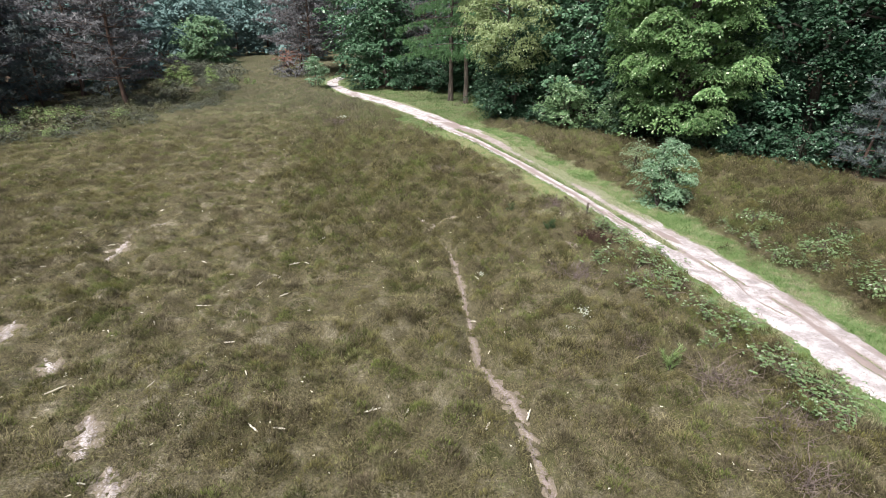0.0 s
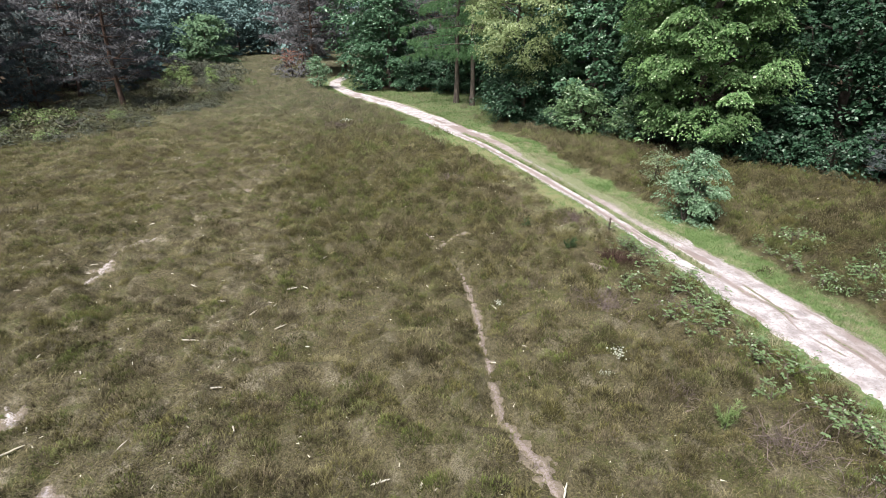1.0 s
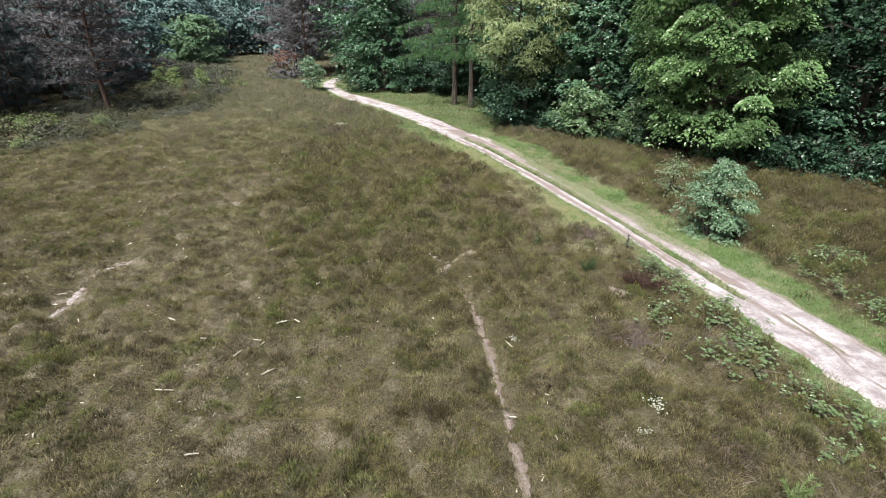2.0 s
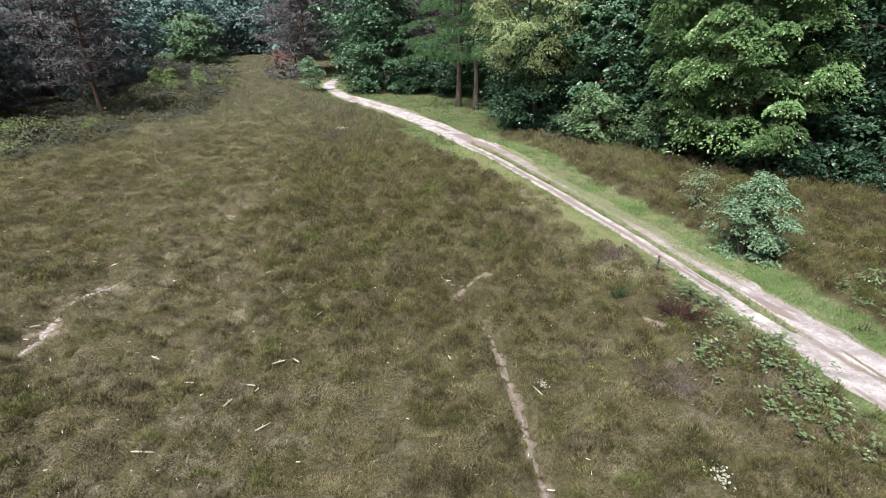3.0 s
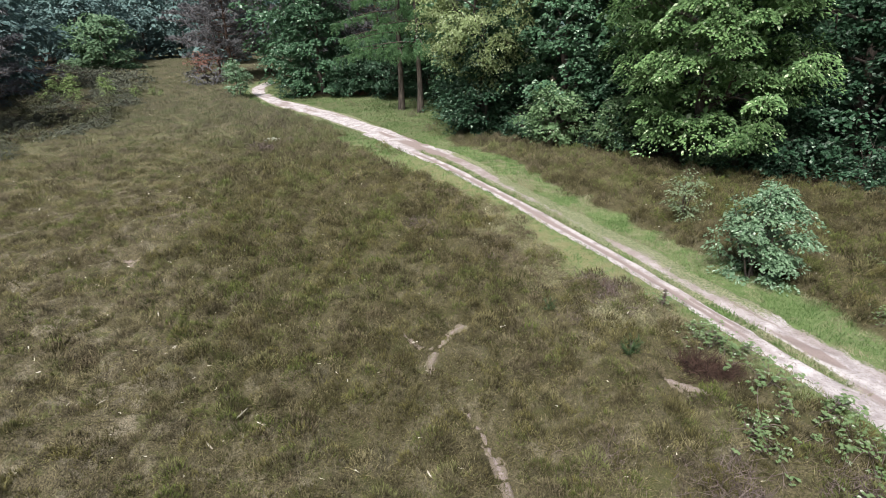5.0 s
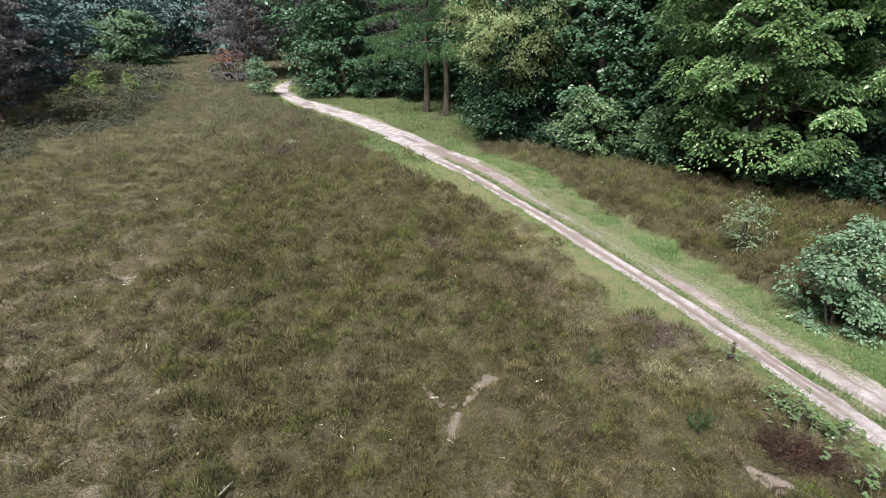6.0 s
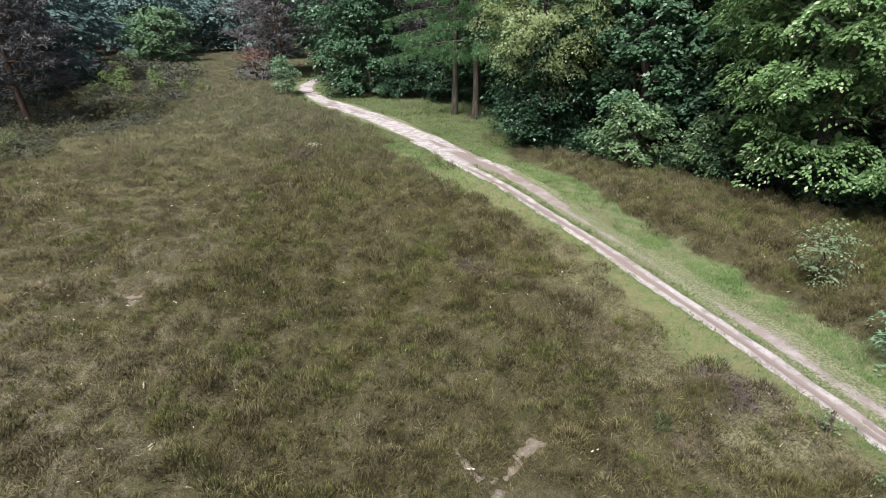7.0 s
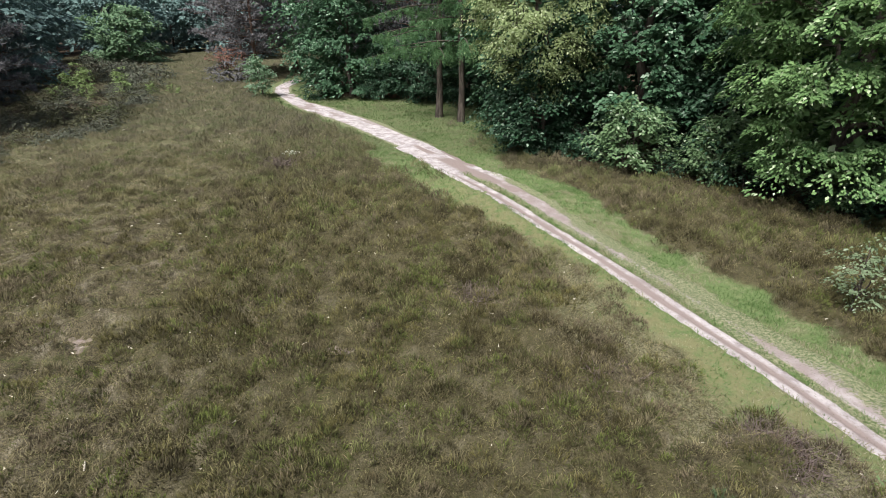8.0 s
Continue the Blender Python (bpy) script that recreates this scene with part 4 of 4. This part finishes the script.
for y in np.arange(14.5, 44, 1.7):
    x = float(np.interp(y, WOOD[:, 0], WOOD[:, 1])) + rs.uniform(0.5, 1.3)
    if not 32.5 < y < 41:
        again(dim, x, y, rs.uniform(0, 360), rs.uniform(0.35, 0.85))
stand(broadleaf("bush", "round blue-green bush beside the trail", "bush", 122, 1.9, 0.68, 0.03, 8000, 105, 0.064, 0.16, M_BLUE, 0.025, 0.28, limbs=12, stems=6, lobes=0.5, skirt=0.95, inner=600), 6.2, 13.6)
stand(broadleaf("bush", "sparse pale bush in the heather", "bush", 123, 1.35, 0.42, 0.05, 1000, 40, 0.065, 0.16, M_PALEBUSH, 0.02, 0.45, limbs=8, stems=4), 6.45, 16.5)
small = stand(broadleaf("bush", "small light green bush in the heather", "bush", 124, 0.6, 0.5, 0.02, 420, 30, 0.07, 0.15, M_BRAMBLE, 0.015, 0.4, limbs=8, stems=4, group="small bushes on the heath"), 7.75, 11.6)
for x, y, turn, s in ((8.1, 9.9, 60, 1.0), (8.0, 8.0, 130, 1.0), (7.2, 9.6, 190, 0.7), (9.2, 10.8, 220, 0.8)):
    again(small, x, y, turn, s)

stand(pine("pine_sapling", "young grey-green pine at the wood's edge", 139, 3.4, 1.5, 0.35, 7, 9, 18, M_YOUNGPINE, 0.05, 0.15, thick=0.028), 13.8, 16.4)

# pines left of the heath
PINES = "pines round the heath"
scots = stand(pine("scots_pine", "grey-green Scots pine with level branches", 130, 11.0, 4.5, 1.9, 15, 18, 18, M_PINE, group=PINES, thick=0.07), -21.6, 35.1)
for x, y, turn, s in ((-28.0, 31.0, 70, 1.0), (-28.5, 41.0, 130, 1.0), (-32.5, 36.0, 190, 1.1), (-33.0, 29.0, 250, 1.0), (-26.8, 26.0, 310, 0.8), (-13.8, 56.0, 20, 1.05), (-16.2, 60.0, 100, 1.1), (-11.5, 60.5, 210, 1.1), (-35.0, 41.0, 40, 1.1), (-30.5, 26.5, 150, 0.9), (-0.6, 46.2, 60, 1.1), (-3.6, 52.0, 10, 1.2), (2.6, 50.0, 230, 1.2)):
    again(scots, x, y, turn, s)
bushy = stand(pine("scots_pine", "young blue-green Scots pine with branches down to the ground", 141, 5.6, 2.7, 0.35, 10, 10, 16, M_YOUNGPINE, 0.1, 0.22, group="young pines below the tall ones", thick=0.07), -26.5, 30.5)
for x, y, turn, s in ((-29.5, 33.0, 60, 1.1), (-25.2, 26.3, 140, 0.8), (-31.5, 28.5, 220, 1.1), (-27.8, 35.6, 300, 1.0), (-25.0, 38.8, 30, 0.9), (-34.0, 32.5, 100, 1.2), (-31.0, 38.5, 180, 1.2), (-36.5, 38.0, 260, 1.3), (-28.5, 27.0, 340, 0.9), (-27.5, 44.0, 80, 1.0), (-29.5, 49.0, 200, 1.1)):
    again(bushy, x, y, turn, s)
green = stand(broadleaf("oak_tree", "rounded mid-green oak across the heath", "tree", 131, 6.3, 3.6, 0.3, 6000, 90, 0.30, 0.62, M_LIGHT, 0.18, 0.35, limbs=8, lobes=0.5, skirt=0.7, blade=0.8, inner=500, group="trees across the heath"), -32.2, 72.5)
dark = stand(broadleaf("oak_tree", "broadleaf tree across the heath, haze painted into its leaf colour", "tree", 132, 11.0, 4.0, 0.3, 5000, 130, 0.45, 0.9, M_FAR_HAZED, 0.2, 0.35, limbs=8, skirt=0.7, blade=0.8, group="trees across the heath"), -31.5, 52.5)
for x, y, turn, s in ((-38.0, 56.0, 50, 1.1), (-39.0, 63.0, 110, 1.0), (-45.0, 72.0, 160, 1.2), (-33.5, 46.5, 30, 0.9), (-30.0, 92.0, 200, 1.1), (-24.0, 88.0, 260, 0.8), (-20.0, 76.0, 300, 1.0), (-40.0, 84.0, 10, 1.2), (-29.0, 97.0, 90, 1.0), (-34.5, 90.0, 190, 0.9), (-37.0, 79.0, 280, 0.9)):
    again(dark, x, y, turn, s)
stand(broadleaf("shrub", "rusty brown dying shrub beside the pines", "shrub", 133, 2.8, 1.3, 1.2, 700, 30, 0.2, 0.35, M_RUST, 0.06, 0.5, limbs=6), -15.7, 54.0)
stand(broadleaf("shrub", "dark low shrub below the pines", "shrub", 134, 2.0, 2.0, 0.02, 1500, 60, 0.2, 0.4, M_PINE, 0.04, 0.35, limbs=6, stems=3), -15.0, 53.4)
stand(broadleaf("sapling", "bushy green sapling where the trail bends", "sapling", 135, 2.7, 1.0, 0.05, 1300, 50, 0.15, 0.3, M_BLUE, 0.03, 0.35, limbs=6, stems=3, skirt=0.6, inner=150), -10.9, 44.7)
sap = stand(broadleaf("sapling", "thin light green sapling in the heather", "sapling", 136, 2.3, 0.55, 0.1, 460, 26, 0.15, 0.22, M_SPRING, 0.02, 0.4, limbs=6, stems=3, group="saplings across the heath"), -20.5, 46.5)
for x, y, turn, s in ((-18.8, 46.8, 60, 0.5), (-17.8, 47.4, 130, 0.4), (-22.8, 46.2, 200, 1.15), (-24.6, 47.5, 20, 0.9), (-21.2, 47.9, 300, 0.6), (-16.9, 46.6, 170, 0.35), (-21.9, 45.0, 240, 0.7), (-23.6, 44.2, 90, 0.6), (-19.6, 48.4, 150, 0.35)):
    again(sap, x, y, turn, s)
low = stand(broadleaf("shrub", "low brownish green shrub below the pines", "shrub", 137, 1.25, 1.4, 0.02, 620, 34, 0.17, 0.28, M_LOW, 0.03, 0.4, limbs=6, stems=3, skirt=0.7, group="shrubs below the pines"), -20.0, 26.0)
duller = stand(broadleaf("shrub", "low grey-green shrub below the pines", "shrub", 140, 1.0, 1.3, 0.02, 620, 34, 0.16, 0.26, M_UNDER, 0.03, 0.4, limbs=6, stems=3, skirt=0.7, group="shrubs below the pines"), -19.4, 27.4)
rs = np.random.RandomState(9)
for k in range(120):
    y = rs.uniform(20.5, 50)
    x = float(np.interp(y, PINEWOOD[:, 0], PINEWOOD[:, 1])) + 0.6 - 9.0 * rs.rand() ** 1.4
    again(low if k % 3 == 0 else duller, x, y, rs.uniform(0, 360), rs.uniform(0.4, 0.8))
for k in range(26):
    y = rs.uniform(50, 84)
    x = float(np.interp(y, PINEWOOD[:, 0], PINEWOOD[:, 1])) + 0.8 - 5.0 * rs.rand()
    again(duller, x, y, rs.uniform(0, 360), rs.uniform(0.8, 1.5), "low grey-green shrub at the far edge of the heath")
green_low = stand(broadleaf("shrub", "low green shrub below the pines", "shrub", 138, 1.1, 1.1, 0.02, 900, 50, 0.12, 0.26, M_SPRING, 0.03, 0.4, limbs=6, stems=3, group="shrubs below the pines"), -20.8, 28.0)
for x, y, turn, s in ((-18.9, 24.6, 40, 0.6), (-21.5, 24.5, 100, 0.8), (-23.5, 29.5, 160, 0.9), (-19.3, 30.4, 230, 0.6), (-23.8, 26.6, 20, 0.8), (-17.6, 38.5, 80, 0.7)):
    again(green_low, x, y, turn, s)


def far_wood():
    """The closed wood beyond the clearing."""
    rs = np.random.RandomState(77)
    pieces = []
    for k in range(100):
        if k < 35:
            cx, cy = -75 + 80 * (k / 34) + rs.normal(0, 2), 108 + rs.normal(0, 5)
        elif k < 70:
            cx, cy = rs.uniform(2, 48), rs.uniform(0, 1)
            cy = 72 - 0.75 * cx + 9 * cy
        else:
            cx, cy = rs.choice([-52, -9]) + rs.normal(0, 3.5), rs.uniform(55, 100)
            if cx > -25:
                cx = -0.2 * cy + 6 + abs(rs.normal(0, 4))
        tall, wide = rs.uniform(14, 19), rs.uniform(3.8, 5.2)
        n = 620
        d = unit(rs.normal(0, 1, (n, 3)))
        lump = 0.75 + 0.5 * fields(d[:, 0] * 3 + k, d[:, 2] * 3, 1.0, k)
        p = d * lump[:, None] * rs.uniform(0.6, 1, (n, 1)) * [wide, wide, tall * 0.5] + [cx, cy, tall * 0.5 + float(land(cx, cy))]
        pieces.append(leaf_arrays(p, rs.normal(0, 1, (n, 3)) + d * 0.5, d * 0.5 + [0, 0, 0.8] + rs.normal(0, 0.35, (n, 3)), rs.uniform(0.6, 1.2, n), rs.uniform(0.45, 0.8, n)))
    v, f = joined(pieces)
    return tagged(new("far_wood", mesh_of("far_wood", v, f, M_FAR_HAZED)), "dense wood closing the far heath, haze painted in as blue-green", "trees", kind="stuff")


far_wood()


# ---- small plants and clutter on the heath ----
def bramble(seed, label):
    """Low arching stems with toothed leaves in threes."""
    rs = np.random.RandomState(seed)
    plant = thing("bramble", label, "bramble", "brambles beside the trail")
    bases, ways = [], []
    for k in range(9):
        az, reach, rise = rs.uniform(0, 2 * math.pi), rs.uniform(0.3, 0.75), rs.uniform(0.14, 0.32)
        t = np.linspace(0, 1, 8)
        line = np.stack([np.cos(az + 0.4 * t) * reach * t, np.sin(az + 0.4 * t) * reach * t, rise * 4 * t * (1 - t * 0.85)], -1)
        v, f = tube(line, np.linspace(0.006, 0.003, 8), 4)
        part("stem", mesh_of("stem", v, f, M_TWIG, True), plant)
        for q in range(8):
            u = rs.uniform(0.1, 1)
            p = np.array([np.interp(u, t, line[:, c]) for c in range(3)]) + rs.normal(0, 0.035, 3) + [0, 0, 0.05]
            a0 = rs.uniform(0, 2 * math.pi)
            for da in (-0.9, 0, 0.9):
                bases.append(p)
                ways.append((math.cos(a0 + da), math.sin(a0 + da), rs.uniform(-0.25, 0.2)))
    base, way = np.array(bases), np.array(ways)
    size = rs.uniform(0.035, 0.065, len(base))
    v, f = leaf_arrays(base, way, rs.normal(0, 0.25, base.shape) + [0, 0, 1], size, size * 0.75)
    part("foliage", mesh_of("foliage", v, f, M_BRAMBLE), plant)
    return plant


kinds = [bramble(201, "low arching bramble with pale green leaves"), bramble(202, "low arching bramble with pale green leaves")]
spots = [(4.04, 10.57), (4.22, 9.36), (4.28, 8.14), (4.69, 7.34), (5.0, 7.06), (4.35, 6.51), (5.05, 6.2), (5.1, 5.68), (5.25, 5.32), (5.1, 4.71), (4.83, 5.01), (3.89, 11.86), (3.88, 12.87),
         (4.0, 9.95), (3.29, 9.44), (4.45, 10.0), (4.35, 9.16), (4.39, 8.79), (3.94, 8.34), (3.2, 9.8), (4.5, 8.5), (4.75, 7.8), (4.9, 5.9), (4.1, 11.5), (3.95, 11.6), (4.2, 11.35), (3.7, 11.75),
         (7.07, 10.46), (6.85, 11.16), (8.1, 10.1), (7.9, 8.26), (8.14, 12.3), (7.2, 9.83), (7.0, 11.57), (8.79, 13.25), (7.5, 9.2), (8.4, 9.1)]
rs = np.random.RandomState(12)
for k, (x, y) in enumerate(spots):
    if x < 6 and y < 9:
        x -= 0.25
    if k < 2:
        stand(kinds[k], x, y)
    else:
        again(kinds[k % 2], x, y, rs.uniform(0, 360), rs.uniform(0.6, 0.95))


def dead_heather(seed, material, label, strands, rise):
    """A sprawling bundle of bare grey twigs."""
    rs = np.random.RandomState(seed)
    pieces = []
    for k in range(strands):
        az, reach = rs.uniform(0, 2 * math.pi), rs.uniform(0.12, 0.4)
        a = np.r_[rs.normal(0, 0.12, 2), 0.0]
        b = a + [math.cos(az) * reach, math.sin(az) * reach, rs.uniform(0.03, rise)]
        line = wavy(rs, a, b, 5, 0.07)
        pieces.append(tube(line, np.linspace(0.0045, 0.0018, 5), 3))
        for q in range(2):
            e = line[3] + rs.normal(0, 0.09, 3) + [0, 0, 0.03]
            pieces.append(tube(np.array([line[2 + q], (line[2 + q] + e) / 2 + rs.normal(0, 0.01, 3), e]), [0.004, 0.003, 0.0015], 3))
    v, f = joined(pieces)
    bundle = thing("dead_heather", label, "heather", "dead heather patches")
    part("tangle", mesh_of("tangle", v, f, material), bundle)
    return bundle


dark_twigs = dead_heather(302, M_DARKTWIG, "collapsed dark brown dead heather below a bramble", 150, 0.2)
stand(dark_twigs, 3.4, 11.15)
again(dark_twigs, 3.75, 10.95, 100, 0.8)
again(dark_twigs, 3.1, 13.6, 200, 0.8, "dark brown dead heather at the edge of the turf")
dead = dead_heather(301, M_TWIG, "sprawling dead heather with bare grey-brown twigs", 95, 0.25)
stand(dead, 3.2, 13.5)
for x, y, s in ((2.7, 9.19, 1.0), (1.33, 9.6, 1.0), (2.05, 9.33, 0.9), (3.8, 8.92, 1.0), (4.0, 8.6, 0.9), (2.52, 8.75, 1.0), (3.57, 9.64, 0.7), (2.85, 13.8, 1.1), (1.55, 15.15, 1.0), (0.0, 17.6, 1.1),
                (3.78, 5.58, 1.1), (2.8, 6.55, 0.8), (4.16, 4.73, 1.1), (3.86, 3.99, 1.0), (3.0, 13.15, 1.2), (3.2, 12.9, 0.9), (2.07, 12.5, 0.9), (-5.9, 27.2, 1.8)):
    again(dead, x, y, (x * 77 + y * 31) % 360, s)


def stick(seed, length):
    """A barkless, slightly bent piece of branch with one stub."""
    rs = np.random.RandomState(seed)
    line = wavy(rs, (-length / 2, 0, 0), (length / 2, 0, 0), 6, 0.012)
    r = 0.009 + 0.015 * length
    pieces = [tube(line, r * np.array([0.55, 1, 0.95, 0.9, 0.8, 0.35]), 6)]
    if seed % 2:
        pieces.append(tube(np.array([line[2], line[2] + [0.18 * length, 0.14 * length, 0.02]]), [r * 0.7, r * 0.25], 5))
    v, f = joined(pieces)
    return tagged(new("stick", mesh_of("stick", v, f, M_STICK, True)), "pale barkless stick lying on the heather", "stick", "sticks on the heath")


sticks = [stick(k, size) for k, size in enumerate((0.30, 0.22, 0.17, 0.13, 0.10))]
lying = [(-5.41, 5.62, 0, 40), (-4.12, 5.6, 0, 80), (-4.99, 7.38, 1, 120), (-5.81, 7.78, 2, 100), (-3.54, 6.79, 0, 10), (-3.53, 6.31, 2, 20),
         (-2.39, 4.83, 1, 140), (-2.07, 4.81, 2, 170), (-0.96, 5.13, 1, 25), (-6.25, 12.57, 0, 5), (-3.18, 10.6, 0, 130), (-2.63, 10.9, 1, 150),
         (-2.95, 11.15, 1, 60), (-1.67, 10.08, 1, 120), (-3.5, 9.24, 2, 170), (-3.06, 8.39, 1, 45), (-3.25, 9.78, 1, 30), (-2.36, 10.27, 3, 10),
         (-6.0, 13.33, 1, 70), (-3.8, 14.3, 0, 165), (0.44, 19.3, 3, 100), (1.02, 5.0, 1, 70), (0.62, 9.0, 1, 120), (3.2, 12.95, 0, 175)]
for k, (x, y, size, turn) in enumerate(lying):
    ob = copy_thing(sticks[size], Matrix.Translation((x, y, float(land(x, y)) + 0.09)) @ pose(0, 0, 0, 6, -4 + k % 9, turn))
rs = np.random.RandomState(14)
for k in range(150):
    x, y = -9.5 + 10.5 * rs.rand() ** 1.3, rs.uniform(4, 17)
    copy_thing(sticks[3 + k % 2], Matrix.Translation((x, y, float(land(x, y)) + 0.09)) @ Matrix.Scale(rs.uniform(0.35, 1.2), 4) @ pose(0, 0, 0, 5, rs.uniform(-12, 12), rs.uniform(0, 360)))
for k, ob in enumerate(sticks):
    x, y = -4.4 + 0.7 * k, 8.0 + 0.9 * k
    ob.matrix_world = Matrix.Translation((x, y, float(land(x, y)) + 0.09)) @ pose(0, 0, 0, 4, 3, 70 * k)


def seedling(seed, material, tall, label):
    """A young conifer: one stem with upward shoots full of needles."""
    rs = np.random.RandomState(seed)
    plant = thing("pine_seedling", label, "seedling", "pine seedlings in the heather")
    v, f = tube(wavy(rs, (0, 0, 0), (0.02, 0.01, tall), 5, 0.02), np.linspace(0.009, 0.004, 5), 5)
    part("stem", mesh_of("stem", v, f, M_BARK, True), plant)
    b, w = [], []
    for k in range(9):
        az, z = k * 2.4, tall * (0.15 + 0.7 * (k % 3) / 3)
        d = np.array([math.cos(az) * 0.6, math.sin(az) * 0.6, 0.8]) * tall * 0.55
        t = rs.rand(70, 1)
        b.append(np.array([0, 0, z]) + d * t)
        w.append(rs.normal(0, 0.6, (70, 3)) + d / tall * 1.5)
    b, w = np.concatenate(b), np.concatenate(w)
    v, f = spike_arrays(b, w, 0.075, 0.008, rs)
    part("crown", mesh_of("crown", v, f, material), plant)
    return plant


young = stand(seedling(401, M_SPRING, 0.42, "light green pine seedling in the heather"), 3.17, 5.93)
sombre = stand(seedling(402, M_SEEDLING, 0.42, "dark green conifer seedling in the heather"), 2.52, 11.4)
again(sombre, 1.75, 12.85, 80, 0.8)
again(sombre, 2.6, 11.55, 160, 0.8)
again(young, 4.3, 9.55, 100, 0.8)


def flowering(seed):
    rs = np.random.RandomState(seed)
    plant = thing("flowering_plant", "low pale-leaved plant with whitish flower heads", "plant", "pale plants in the heather")
    n = 60
    p = rs.normal(0, 0.09, (n, 3)) * [1, 1, 0.3] + [0, 0, 0.26]
    v, f = leaf_arrays(p, rs.normal(0, 1, (n, 3)) * [1, 1, 0.3], rs.normal(0, 0.3, (n, 3)) + [0, 0, 1], 0.045, 0.035)
    part("flower_head", mesh_of("flower_head", v, f, M_PALE), plant, "whitish flower heads")
    stems = joined([tube(np.array([(q[0] * 0.3, q[1] * 0.3, 0), (q[0] * 0.7, q[1] * 0.7, 0.13), q]), [0.004, 0.003, 0.002], 3) for q in p[:14]])
    part("stalk", mesh_of("stalk", *stems, M_GRASS), plant)
    return plant


flower = stand(flowering(501), 2.28, 7.33, 0, 0.8)
for x, y, s in ((-5.6, 28.2, 1.4), (0.69, 9.09, 0.5), (2.0, 6.9, 0.5), (1.5, 8.6, 0.5)):
    again(flower, x, y, x * 50, s)

# brown dock stalk at the trail's edge
rs = np.random.RandomState(15)
dock = thing("dock_stalk", "dry brown dock stalk at the trail's edge", "plant")
v, f = tube(wavy(rs, (0, 0, 0), (0.03, 0, 0.42), 6, 0.02), np.linspace(0.012, 0.006, 6), 5)
part("stem", mesh_of("stem", v, f, M_TWIG, True), dock)
z = rs.uniform(0.12, 0.42, 120)
v, f = leaf_arrays(np.stack([0.03 * z / 0.42 + rs.normal(0, 0.012, 120), rs.normal(0, 0.012, 120), z], -1), rs.normal(0, 0.6, (120, 3)) + [0, 0, 0.6], rs.normal(0, 1, (120, 3)), 0.04, 0.025)
part("seed_head", mesh_of("seed_head", v, f, M_TWIG), dock)
stand(dock, 3.82, 12.8, 0, 0.85)

# heap of brown dead bracken under the larches
heap = thing("dead_bracken", "heap of reddish brown dead bracken at a trunk", "bracken")
n = 500
p = rs.normal(0, 1, (n, 3)) * [0.55, 0.4, 0.3]
p[:, 2] = np.abs(p[:, 2])
v, f = leaf_arrays(p, rs.normal(0, 0.6, (n, 3)) + [0, 0, -0.4], rs.normal(0, 0.5, (n, 3)) + [0, 0, 0.7], 0.22, 0.07)
tagged(part("mat", mesh_of("mat", v, f, M_RUST), heap), kind="stuff")
stand(heap, -1.9, 43.2, 0, 0.95)
